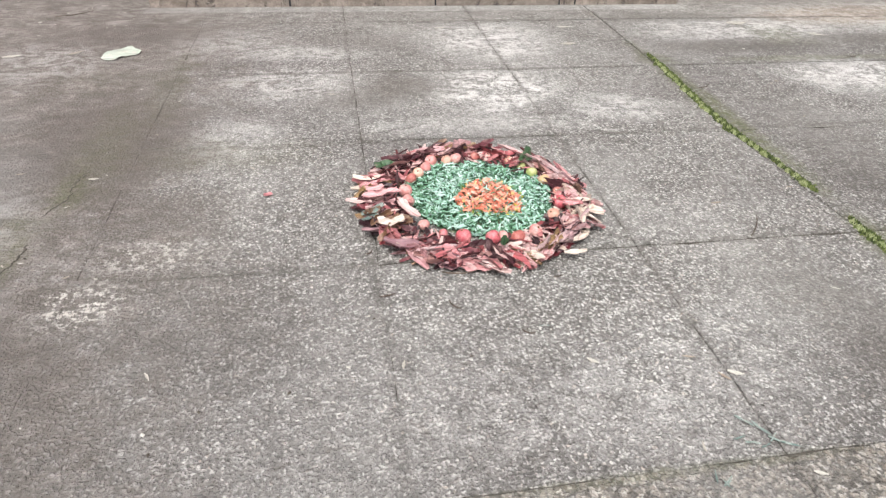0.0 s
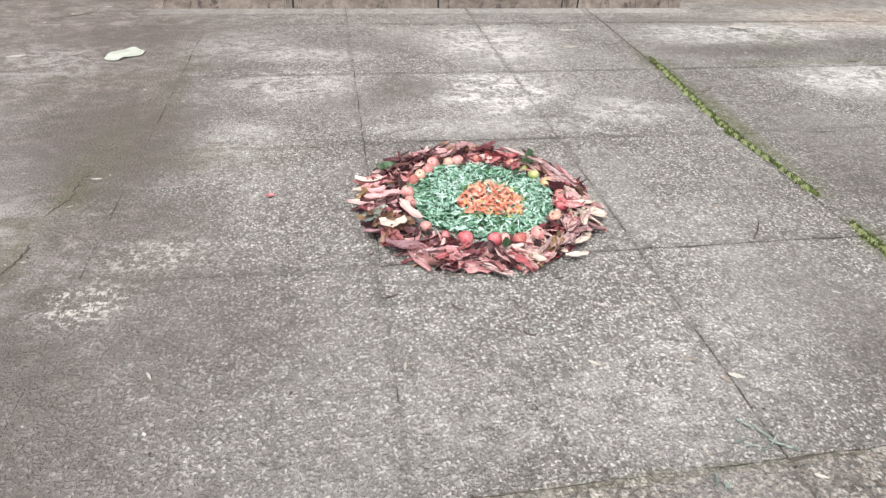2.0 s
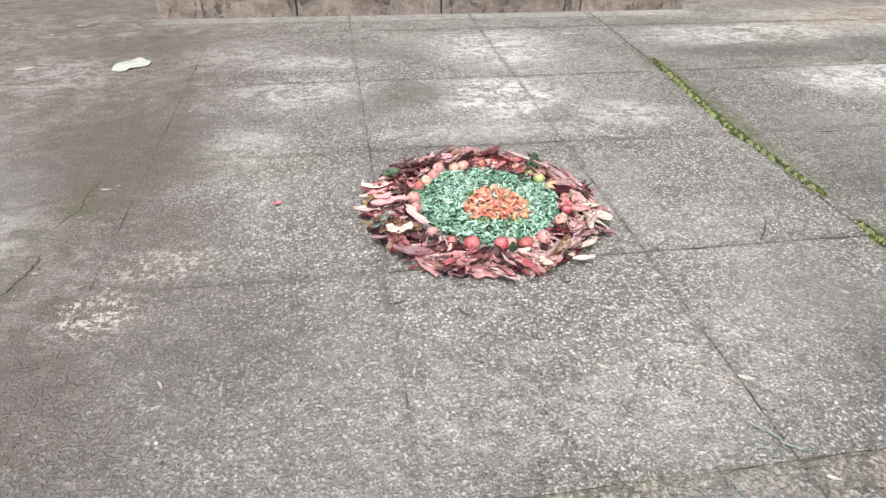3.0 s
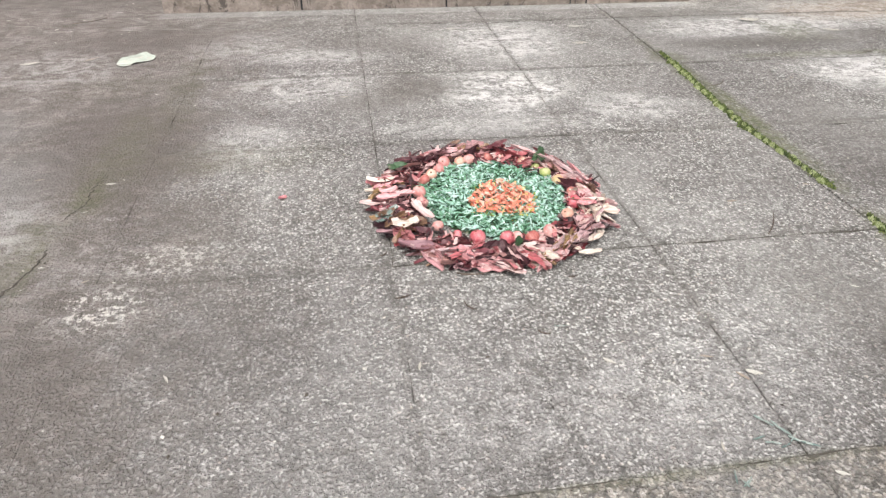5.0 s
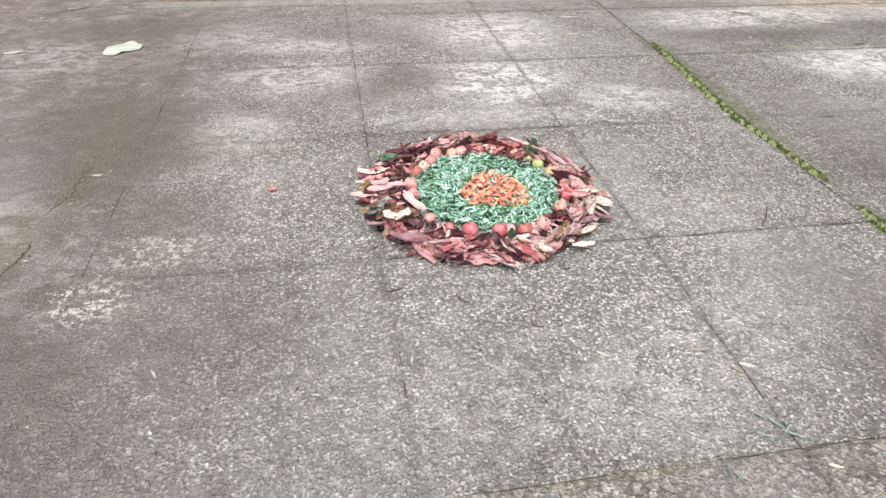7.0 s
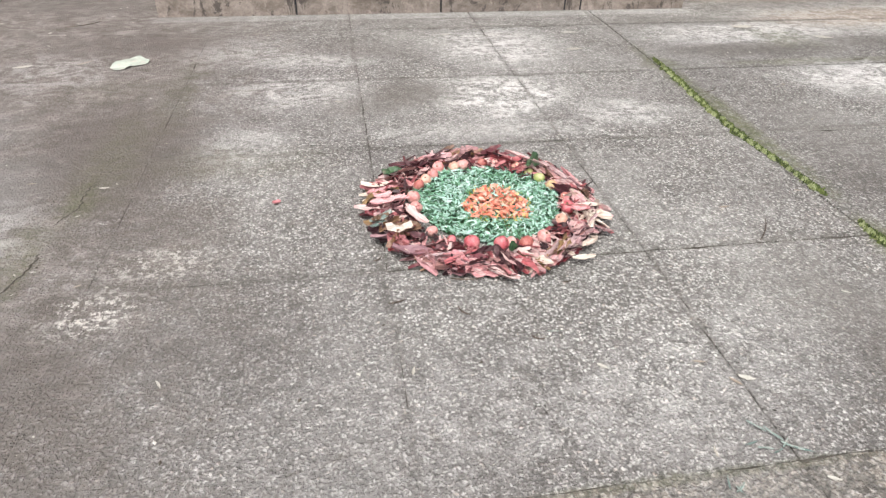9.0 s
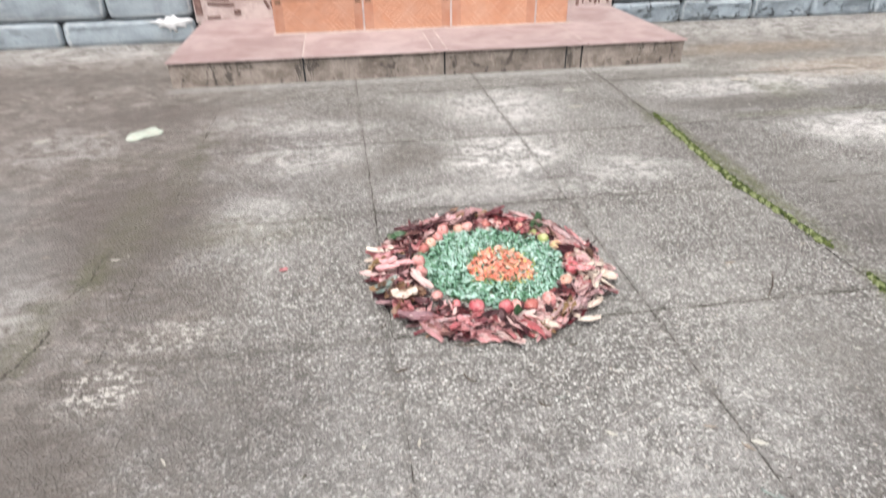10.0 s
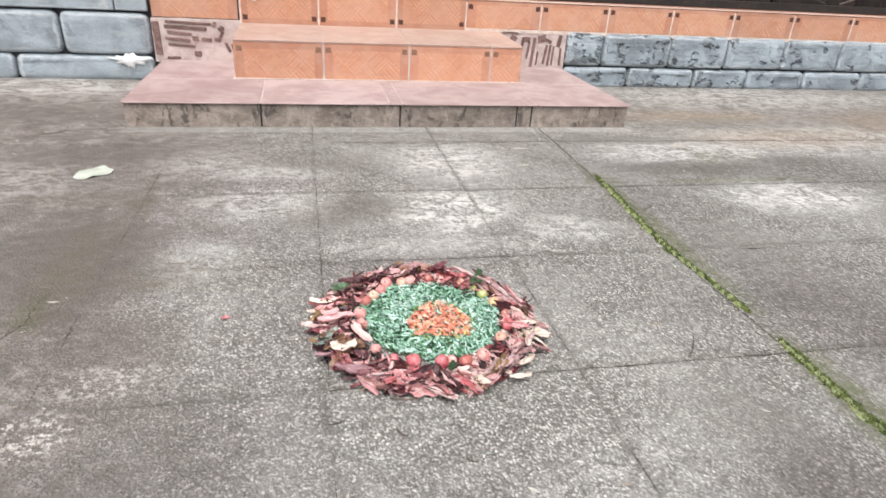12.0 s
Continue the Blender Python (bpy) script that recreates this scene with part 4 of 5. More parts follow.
def planter(x, y, w, seed):
    """A dark trough with a tangle of dry stalks."""
    rnd = random.Random(seed)
    pot = tagged(base("planter", pose(x, y, 0.418)), "dark trough with a tangle of dry bare stalks", "planter", "planters on the porch")
    part("trough", block(-w / 2, w / 2, -0.13, 0.13, 0.0, 0.085, 0.012, 2), PLANTER, pot)
    part("soil", block(-w / 2 + 0.015, w / 2 - 0.015, -0.115, 0.115, 0.086, 0.094, 0.004), TWIG, pot)
    for k in range(24):
        px, py = rnd.uniform(-w / 2 + 0.03, w / 2 - 0.03), rnd.uniform(-0.1, 0.1)
        pts, ang = [], rnd.uniform(-0.35, 0.35)
        bend = rnd.uniform(-0.5, 0.5)
        cx, cz = px, 0.085
        for i in range(7):
            pts.append((cx, py + 0.01 * i * rnd.uniform(-1, 1), cz))
            ang += bend * rnd.uniform(0.1, 0.5)
            cx, cz = cx + math.sin(ang) * 0.11, cz + math.cos(ang) * 0.11
        r = rnd.uniform(0.006, 0.019)
        part("stalk", tube(pts, [r * (1 - 0.1 * i) for i in range(7)]), STALK, pot)
    return pot


for k, x in enumerate((2.46, 3.14, 3.82)):
    planter(x, 0.80 + 0.06 * k, 0.62, 20 + k)
tagged(part("wall_porch_screen", block(2.11, 4.70, 1.45, 1.55, 0.419, 2.78), PALE_WALL), "pale plastered wall behind the dry plants", "wall", kind="structure")

# ---- the mandala ----
CX, CY = 0.153, -1.935
rnd = random.Random(12)


def flakes(name, count, r0, r1, size, crown, mat, label, category, seed, cx=CX, cy=CY, lift=0.004, spread=0.007, holes=9.0, wobble=0.05):
    """A low heap of small cut pieces, each a bent sliver."""
    q = random.Random(seed)
    verts, faces = [], []
    for k in range(count):
        a, r = q.uniform(0, math.tau), math.sqrt(q.uniform(r0 * r0, r1 * r1))
        r *= 1 + wobble * math.sin(3 * a + seed) + 0.03 * math.sin(7 * a)
        x, y = cx + r * math.cos(a), cy + r * math.sin(a)
        if noise.noise((x * 75, y * 75, seed)) > holes:
            continue
        l, w = size[0] * q.uniform(0.6, 1.3), size[1] * q.uniform(0.6, 1.4)
        z = lift + crown * (1 - (r / (r1 * 1.1)) ** 2) + q.uniform(0, spread)
        m = Matrix.LocRotScale((x, y, z), Euler((q.gauss(0, 0.35), q.gauss(0, 0.30), q.uniform(0, math.tau))), None)
        i = len(verts)
        bend = q.uniform(-0.2, 0.35) * w
        for u, v, h in ((-0.5, -0.3, 0), (0, -0.5, bend), (0.5, -0.15, 0), (0.5, 0.15, 0), (0, 0.5, bend), (-0.5, 0.3, 0)):
            verts.append(m @ Vector((u * l, v * w, h)))
        faces += [(i, i + 1, i + 4, i + 5), (i + 1, i + 2, i + 3, i + 4)]
    me = bpy.data.meshes.new(name)
    me.from_pydata([tuple(v) for v in verts], [], faces)
    me.materials.append(mat)
    return tagged(new(name, me), label, category, kind="stuff")


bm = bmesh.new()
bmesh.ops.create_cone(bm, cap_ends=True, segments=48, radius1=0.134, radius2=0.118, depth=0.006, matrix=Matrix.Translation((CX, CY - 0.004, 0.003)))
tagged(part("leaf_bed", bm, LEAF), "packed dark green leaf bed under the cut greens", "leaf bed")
flakes("cut_greens", 4600, 0.036, 0.143, (0.0135, 0.0037), 0.006, GREENS, "finely cut glossy green leaves laid in a ring", "greens", 31)
flakes("yellow_green_shreds", 240, 0.050, 0.072, (0.012, 0.003), 0.010, RIM, "yellow-green shreds round the orange heart", "shreds", 33, CX + 0.011, CY - 0.026)
flakes("green_tufts", 60, 0.0, 0.045, (0.011, 0.003), 0.012, GREENS, "a few cut greens strewn over the orange heart", "greens", 37, CX + 0.012, CY - 0.014, 0.016)
flakes("orange_shreds", 620, 0.0, 0.060, (0.0135, 0.0056), 0.012, SHREDS, "heap of orange flower petals in the centre", "petals", 35, CX + 0.008, CY - 0.026, 0.008, 0.010, 0.30, 0.14)


def fruit_mesh(r, squash, seed):
    bm = bmesh.new()
    bmesh.ops.create_uvsphere(bm, u_segments=18, v_segments=11, radius=r)
    for v in bm.verts:
        k = max(0.0, v.co.z / r - 0.72)
        v.co.z -= k * k * r * 2.2
        v.co += v.co.normalized() * noise.noise(v.co * 70 + Vector((seed, 0, 0))) * r * 0.10
        v.co.z *= squash
    return bm


def fruit(x, y, r, skin, seed):
    q = random.Random(seed)
    body = part("fruit", fruit_mesh(r, q.uniform(0.88, 1.0), seed), FRUITS[skin], None, smooth=True, at=pose(x, y, r * 0.92 + (0.005 if y < -2.0 else 0.003), q.uniform(-50, 50), q.uniform(-50, 50), q.uniform(0, 360)))
    b2 = bmesh.new()
    bmesh.ops.create_cone(b2, cap_ends=True, segments=8, radius1=r * 0.20, radius2=r * 0.10, depth=r * 0.12, matrix=Matrix.Translation((0, 0, r * 0.80)))
    part("stem_scar", b2, SCAR, body, "brown stem scar")
    words = {"red": "glossy red", "pink": "pinkish red", "peach": "peach-coloured", "green": "unripe yellow-green", "yellow": "pale yellow", "dusk": "dusky brownish red"}[skin]
    return tagged(body, words + " cherry-sized fruit in the mandala's ring", "fruit", "fruits in the ring")


RING = [(0.108, -1.801, 13, "peach"), (0.129, -1.798, 15, "pink"), (0.075, -1.805, 15, "pink"), (0.060, -1.831, 14, "pink"), (0.042, -1.852, 14, "peach"), (0.025, -1.873, 14, "dusk"),
        (0.009, -1.919, 15, "pink"), (0.010, -1.956, 15, "pink"), (0.172, -1.792, 13, "dusk"), (0.240, -1.816, 12, "peach"), (0.260, -1.842, 11, "green"), (0.274, -1.872, 14, "green"), (0.290, -1.905, 14, "yellow"),
        (0.303, -1.951, 12, "dusk"), (0.294, -1.993, 16, "red"), (0.267, -2.035, 14, "peach"), (0.219, -2.085, 15, "pink"), (0.183, -2.099, 15, "dusk"), (0.158, -2.092, 12, "pink"),
        (0.139, -2.098, 16, "red"), (0.089, -2.088, 16, "red"), (0.056, -2.072, 11, "red"), (0.027, -2.042, 13, "pink"), (0.200, -1.795, 12, "pink")]
for k, (x, y, r, skin) in enumerate(RING):
    fruit(x, y, r * (0.00084 if y < -1.95 else 0.00086), skin, 50 + k)

RX, RY = 0.138, -1.950
# low layer of shreds, mostly darkened to paint shade between the petals
flakes("petal_bits", 1000, 0.150, 0.206, (0.036, 0.0075), 0.0, PETAL_BITS, "loose maroon and pink petal shreds, the darkest standing in for shaded gaps in the ring", "petals", 39, RX, RY - 0.002, 0.003, 0.016)
# strips are long torn bracts, petals broad and crumpled, scraps short
CUTS = {"strip": ((0.092, 0.011, 0.02, 0.9, 0.25), (0.110, 0.010, 0.02, 1.2, 0.25), (0.080, 0.013, 0.04, 0.7, 0.30), (0.100, 0.008, 0.015, 1.0, 0.2), (0.074, 0.010, -0.03, 1.3, 0.25)),
        "petal": ((0.066, 0.024, 0.10, 0.9, 0.55), (0.058, 0.021, 0.16, 1.2, 0.50), (0.072, 0.019, 0.08, 0.8, 0.60), (0.050, 0.025, 0.14, 1.0, 0.45), (0.062, 0.017, -0.08, 1.3, 0.50)),
        "scrap": ((0.042, 0.015, 0.10, 0.8, 0.4), (0.036, 0.017, 0.16, 1.0, 0.4), (0.050, 0.012, 0.06, 1.2, 0.35), (0.044, 0.010, 0.05, 0.9, 0.3))}
PALETTE = {"red": (PETAL, "dried red"), "rose": (ROSE, "faded dusty-rose"), "brown": (BROWN, "withered brown"), "mauve": (MAUVE, "greyish mauve"), "maroon": (MAROON, "dark maroon"), "pink": (PINK, "pale pink"), "cream": (CREAM, "cream-coloured")}
SHAPES = {(kind, tone): [mesh_of("petal", blade(l, w, c, u, 70 + 11 * k + 3 * len(tone), t, 9, 4, 0.25), PALETTE[tone][0]) for k, (l, w, c, u, t) in enumerate(CUTS[kind])] for kind in CUTS for tone in PALETTE}


def sector(a0, a1, count, r0, r1, lie, loose, kinds, tones, high=0.022):
    """Petals laid over one stretch of the ring, mostly lying one way."""
    for k in range(count):
        a = radians(a0 + (a1 - a0) * (k + rnd.random()) / count)
        tone, kind = rnd.choice(tones), rnd.choice(kinds)
        u = rnd.random()
        r = r0 + (r1 - r0) * u
        z = 0.002 + high * (k % 4) / 4 * (1.15 - 0.75 * u) + rnd.uniform(0, 0.003)
        at = pose(RX + r * math.cos(a), RY + r * math.sin(a), z, rnd.gauss(0, 34), rnd.gauss(0, 6), lie + rnd.gauss(0, loose) + rnd.choice((0, 180)))
        petal = part("petal", rnd.choice(SHAPES[kind, tone]), PETAL, None, at=at)
        tagged(petal, PALETTE[tone][1] + {"strip": " long torn bract", "petal": " crumpled petal", "scrap": " small petal scrap"}[kind] + " lying in the outer ring", "petal", "petals of the outer ring")


# counter-clockwise from the east
sector(-8, 44, 22, 0.172, 0.212, -50, 30, ("petal", "scrap"), ("rose", "mauve", "maroon", "brown", "red"), 0.012)
sector(2, 48, 20, 0.176, 0.212, -66, 7, ("strip",), ("red", "rose", "pink", "mauve", "red", "rose"), 0.030)
sector(40, 72, 16, 0.172, 0.205, -38, 16, ("petal", "scrap", "strip"), ("red", "red", "pink", "rose", "maroon"))
sector(68, 112, 26, 0.172, 0.205, 30, 24, ("petal", "scrap", "petal"), ("maroon", "red", "rose", "pink", "red", "red", "brown"))
sector(110, 150, 26, 0.176, 0.212, 20, 8, ("strip", "strip", "scrap"), ("red", "red", "rose", "maroon", "red"))
sector(150, 200, 32, 0.174, 0.214, 16, 16, ("scrap", "scrap", "petal"), ("brown", "rose", "maroon", "pink", "cream", "brown", "red"))
sector(198, 226, 20, 0.180, 0.214, -35, 38, ("scrap", "petal"), ("mauve", "maroon", "red", "rose", "brown"), 0.016)
sector(226, 258, 22, 0.178, 0.202, 18, 9, ("strip", "strip", "petal"), ("brown", "red", "maroon", "mauve", "red"), 0.016)
sector(226, 262, 14, 0.204, 0.222, -28, 22, ("petal", "scrap"), ("mauve", "pink", "red", "rose", "rose"), 0.008)
sector(254, 290, 23, 0.190, 0.216, -38, 20, ("petal", "petal", "scrap"), ("red", "maroon", "pink", "rose", "red", "cream", "maroon", "brown"), 0.014)
sector(288, 322, 28, 0.184, 0.214, 48, 12, ("strip", "petal", "strip"), ("mauve", "rose", "red", "mauve", "brown", "pink"), 0.016)
sector(318, 356, 34, 0.176, 0.216, -50, 40, ("petal", "petal", "scrap", "strip"), ("rose", "mauve", "pink", "red", "brown", "cream", "maroon", "cream"), 0.020)

EDGE_WEST = [(-0.062, -1.872, 0.050, 0.015, -8, CREAM, "cream", 0.25), (-0.050, -1.930, 0.034, 0.018, 20, PINK, "pink", 0.4), (-0.082, -1.962, 0.046, 0.015, -12, BLUSH, "whitish pink", 0.5), (-0.030, -2.046, 0.044, 0.024, 12, CREAM, "cream", 0.15),
             (0.004, -2.012, 0.062, 0.019, -66, BLUSH, "whitish pink", 0.6), (-0.058, -1.994, 0.050, 0.017, 38, BLUE_LEAF, "grey-green", 0.6), (-0.064, -2.008, 0.044, 0.013, 55, BLUE_LEAF, "grey-green", 0.6), (-0.024, -1.842, 0.038, 0.026, 30, LEAF, "dark green", 0.5),
             (-0.020, -2.104, 0.058, 0.024, -18, MAUVE, "mauve", 0.5), (0.062, -2.182, 0.050, 0.005, -4, TWIG, "brown", 0.3)]
EDGE_EAST = [(0.276, -1.826, 0.062, 0.017, 74, LEAF, "dark green", 0.6), (0.262, -1.836, 0.040, 0.013, 60, LEAF, "dark green", 0.6), (0.122, -2.176, 0.060, 0.016, -40, BLUSH, "whitish pink", 0.6), (0.243, -2.124, 0.044, 0.017, -65, CREAM, "cream", 0.6), (0.270, -2.150, 0.040, 0.012, 3, CREAM, "cream", 0.5),
             (0.288, -2.110, 0.052, 0.014, 25, CREAM, "cream", 0.7), (0.316, -2.080, 0.044, 0.017, 62, CREAM, "cream", 0.7), (0.346, -2.020, 0.050, 0.018, -38, ROSE, "dusty rose", 0.6), (0.150, -2.126, 0.030, 0.012, 70, LEAF, "green", 0.6), (0.296, -1.806, 0.036, 0.016, -25, PINK, "pink", 0.5),
             (0.196, -1.772, 0.060, 0.020, 35, MAROON, "dark maroon", 0.5), (0.226, -1.756, 0.036, 0.014, 20, MAROON, "dark maroon", 0.5)]
for k, (x, y, l, w, turn, mat, word, tip) in enumerate(EDGE_WEST + EDGE_EAST):
    ob = part("petal", blade(l, w, 0.09, 0.5, 200 + k, tip * 0.6, torn=0.20), mat, None, at=pose(x, y, 0.027 if math.hypot(x - RX, y - RY) < 0.2 else (0.018 if x < 0.0 else 0.010), 0, 0, turn) @ Matrix.Diagonal((1.05, 1.0, 1, 1)))
    tagged(ob, word + " dried petal or leaf piece at the ring's edge", "petal", "petals of the outer ring")

# ---- moss in the joint ----
def joint_x(y):
    """The mossy joint bends a little to the east near the house."""
    pts = ((-2.6, 0.842), (-2.0, 0.838), (-1.690, 0.828), (-1.215, 0.858), (-0.9, 0.872), (-0.3, 0.872))
    for (a, u), (b, v) in zip(pts, pts[1:]):
        if y < b:
            return u + (v - u) * max(0.0, (y - a) / (b - a))
    return pts[-1][1]


def moss_strip(name, y0, y1, width, count, seed, label):
    q = random.Random(seed)
    verts, faces = [], []
    for k in range(count):
        y = q.uniform(y0, y1)
        edge = width * max(0.06, 0.42 + 0.8 * noise.noise((y * 11, seed, 0)) + 0.5 * noise.noise((y * 37, seed, 2))) * min(1.0, (y1 - y) / 0.05 + 0.25, (y - y0) / 0.05 + 0.25)
        x = joint_x(y) + 0.006 + 0.005 * math.sin(y * 9) + q.gauss(0, 0.40) * edge
        h, s = q.uniform(0.003, 0.009) * (1.3 - min(1.0, abs(x - joint_x(y)) / width)), q.uniform(0.0018, 0.0045)
        i, a = len(verts), q.uniform(0, 6.28)
        z = -0.004 if abs(x - joint_x(y)) < 0.004 else 0.0
        verts += [(x + s * math.cos(a + t), y + s * math.sin(a + t), z) for t in (0, 2.1, 4.2)] + [(x + q.gauss(0, 0.002), y + q.gauss(0, 0.002), z + h)]
        faces += [(i, i + 1, i + 3), (i + 1, i + 2, i + 3), (i + 2, i, i + 3)]
    me = bpy.data.meshes.new(name)
    me.from_pydata(verts, [], faces)
    me.materials.append(MOSS)
    return tagged(new(name, me), label, "moss", kind="stuff")


moss_strip("moss_strip", -1.99, -1.13, 0.026, 3600, 3, "dark green moss growing along the paving joint")
moss_strip("moss_strip", -2.75, -2.09, 0.026, 3600, 4, "thick yellow-green moss cushion in the paving joint")


def moss_tufts(name, y0, y1, step, seed, label):
    """A chain of small pale cushions, each a cluster of tiny pointed tufts."""
    q = random.Random(seed)
    verts, faces = [], []
    y = y0
    while y < y1:
        length, width = q.uniform(0.010, 0.030), q.uniform(0.0035, 0.0065)
        cx = joint_x(y) + 0.002 + 0.004 * math.sin(y * 9) + q.gauss(0, 0.0025)
        for k in range(int(length * 3800)):
            a, r = q.uniform(0, 6.28), math.sqrt(q.random())
            x, yy = cx + width * r * math.cos(a), y + length / 2 * (1 + r * math.sin(a))
            h, s = 0.004 + 0.007 * (1 - r * r) * q.uniform(0.6, 1.0), q.uniform(0.0012, 0.0028)
            i, t0 = len(verts), q.uniform(0, 6.28)
            verts += [(x + s * math.cos(t0 + t), yy + s * math.sin(t0 + t), 0.0) for t in (0, 2.1, 4.2)] + [(x + q.gauss(0, 0.001), yy + q.gauss(0, 0.001), h)]
            faces += [(i, i + 1, i + 3), (i + 1, i + 2, i + 3), (i + 2, i, i + 3)]
        y += length + q.uniform(0.0, step)
    me = bpy.data.meshes.new(name)
    me.from_pydata(verts, [], faces)
    me.materials.append(MOSS_PALE)
    return tagged(new(name, me), label, "moss", kind="stuff")


moss_tufts("moss_tufts", -1.97, -1.18, 0.012, 6, "pale yellow-green moss cushions in a broken row")
moss_tufts("moss_tufts", -2.70, -2.10, 0.006, 7, "pale yellow-green moss cushions in a broken row")

# ---- litter on the paving ----
bm = bmesh.new()
q = random.Random(8)
n = 30
pts = []
for k in range(n):
    a = k * math.tau / n
    r = 0.95 + 0.38 * noise.noise((math.cos(a) * 1.3, math.sin(a) * 1.3, 4.2)) + 0.07 * noise.noise((a * 3, 2.0, 1.0))
    pts.append((0.050 * r * math.cos(a), 0.052 * r * math.sin(a) + 0.022 * math.cos(a)))
outer = [bm.verts.new((x, y, 0.002 + 0.006 * abs(noise.noise((x * 40, y * 40, 3))))) for x, y in pts]
inner = [bm.verts.new((x * 0.55, y * 0.55, 0.005)) for x, y in pts]
mid = bm.verts.new((0, 0, 0.004))
for k in range(n):
    bm.faces.new((outer[k], outer[(k + 1) % n], inner[(k + 1) % n], inner[k]))
    bm.faces.new((inner[k], inner[(k + 1) % n], mid))
tagged(part("torn_leaf", bm, PALE_LEAF, None, smooth=True, at=pose(-0.715, -1.042, 0.0005, 0, 0, 6)), "pale torn leaf lying on the paving", "leaf")

LITTER = [(-0.543, -2.106, 0.016, 30), (-0.426, -2.100, 0.010, 0), (-0.378, -2.336, 0.022, -60), (-0.045, -2.358, 0.020, 75), (0.214, -2.385, 0.022, -40), (0.352, -2.396, 0.026, -15), (0.383, -2.437, 0.024, -55),
          (0.402, -2.433, 0.028, -25), (0.298, -2.539, 0.022, 80), (0.670, -2.282, 0.020, -30), (0.416, -2.593, 0.020, -25)]
LITTER_FAR = [(0.695, -0.833, 0.050, 0), (0.649, -1.016, 0.045, 5), (1.366, -0.813, 0.060, 0), (1.636, -0.667, 0.040, 40),
          (1.592, -0.961, 0.050, -30), (2.075, -0.799, 0.040, -40), (0.646, -1.895, 0.020, 0), (0.612, -2.008, 0.030, 5), (0.802, -1.964, 0.018, -20), (-0.835, -1.021, 0.040, 50), (-0.489, -1.404, 0.016, 60), (-0.586, -1.789, 0.024, 0),
          (-0.460, -1.800, 0.020, 40), (-0.288, -1.774, 0.022, -50), (-0.120, -1.389, 0.026, 0), (0.258, -0.822, 0.040, 10), (-0.996, -1.042, 0.04, 20), (-0.887, -0.512, 0.03, 0), (-0.728, -1.755, 0.024, 10), (-0.605, -1.891, 0.014, 30), (-0.334, -0.787, 0.02, 0), (-0.80, -0.60, 0.03, -40)]
FLECKS = [mesh_of("dry_fleck", blade(1.0, w, 0.10, 0.3, 300 + k, t), FLECK, True) for k, (w, t) in enumerate(((0.42, 0.7), (0.55, 0.5), (0.32, 0.8)))]
for k, (x, y, l, turn) in enumerate(LITTER + LITTER_FAR):
    ob = part("dry_fleck", FLECKS[k % 3], FLECK, None, at=pose(x, y, 0.0005, 0, 0, turn) @ Matrix.Diagonal((l * (1.25 if l > 0.038 else 0.8), l * (1.1 if l > 0.038 else 0.5), l * 0.5, 1)))
    tagged(ob, "small dry pale leaf scrap on the paving", "leaf scrap", "leaf scraps on the paving")
tagged(part("red_petal_scrap", blade(0.017, 0.012, 0.2, 0.8, 401), PETAL, None, smooth=True, at=pose(-0.250, -1.889, 0.0005, 0, 0, 20)), "crumpled red petal scrap alone on the paving", "petal")
for k, (x, y, l, turn) in enumerate(((0.170, -2.308, 0.034, -5), (0.366, -2.512, 0.040, -50), (0.380, -2.526, 0.045, -62), (0.394, -2.545, 0.044, -35), (0.372, -2.550, 0.024, 15), (0.288, -2.582, 0.030, 70), (0.300, -2.588, 0.034, 35), (0.296, -2.592, 0.026, 110), (0.345, -2.535, 0.03, 10), (0.405, -2.552, 0.04, -25), (0.388, -2.540, 0.03, 40), (0.358, -2.545, 0.03, -15))):
    ob = part("narrow_leaf", blade(l, l * 0.22, 0.06, 0.5, 420 + k, 0.7), BLUE_LEAF, None, smooth=True, at=pose(x, y, 0.0006 + 0.0012 * (k % 3), 0, 0, turn) @ Matrix.Diagonal((0.62, 0.42, 0.6, 1)))
    tagged(ob, "narrow grey-green fallen leaf on the paving", "leaf", "narrow leaves on the paving")
for x, y, l, turn, bend in ((0.645, -2.095, 0.085, 52, 0.05), (0.920, -1.412, 0.070, 35, 0.15), (0.043, -2.247, 0.026, -55, 0.15), (0.227, -2.197, 0.018, 10, 0.1), (-0.053, -2.212, 0.026, 12, 0.06), (-0.072, -2.097, 0.016, 40, 0.2), (0.14, -2.32, 0.02, -30, 0.2), (-0.95, -0.62, 0.12, 35, 0.1), (1.55, -1.20, 0.05, 10, 0.1)):
    pts = [((u - 0.5) * l, bend * l * (4 * (u - 0.5) ** 2), 0.0022) for u in (0, 0.25, 0.5, 0.75, 1.0)]
    ob = part("twig", tube(pts, [0.0008, 0.0012, 0.0014, 0.0011, 0.0007]), TWIG, None, at=pose(x, y, 0, 0, 0, turn))
    tagged(ob, "thin dark dry twig on the paving", "twig", "twigs on the paving")

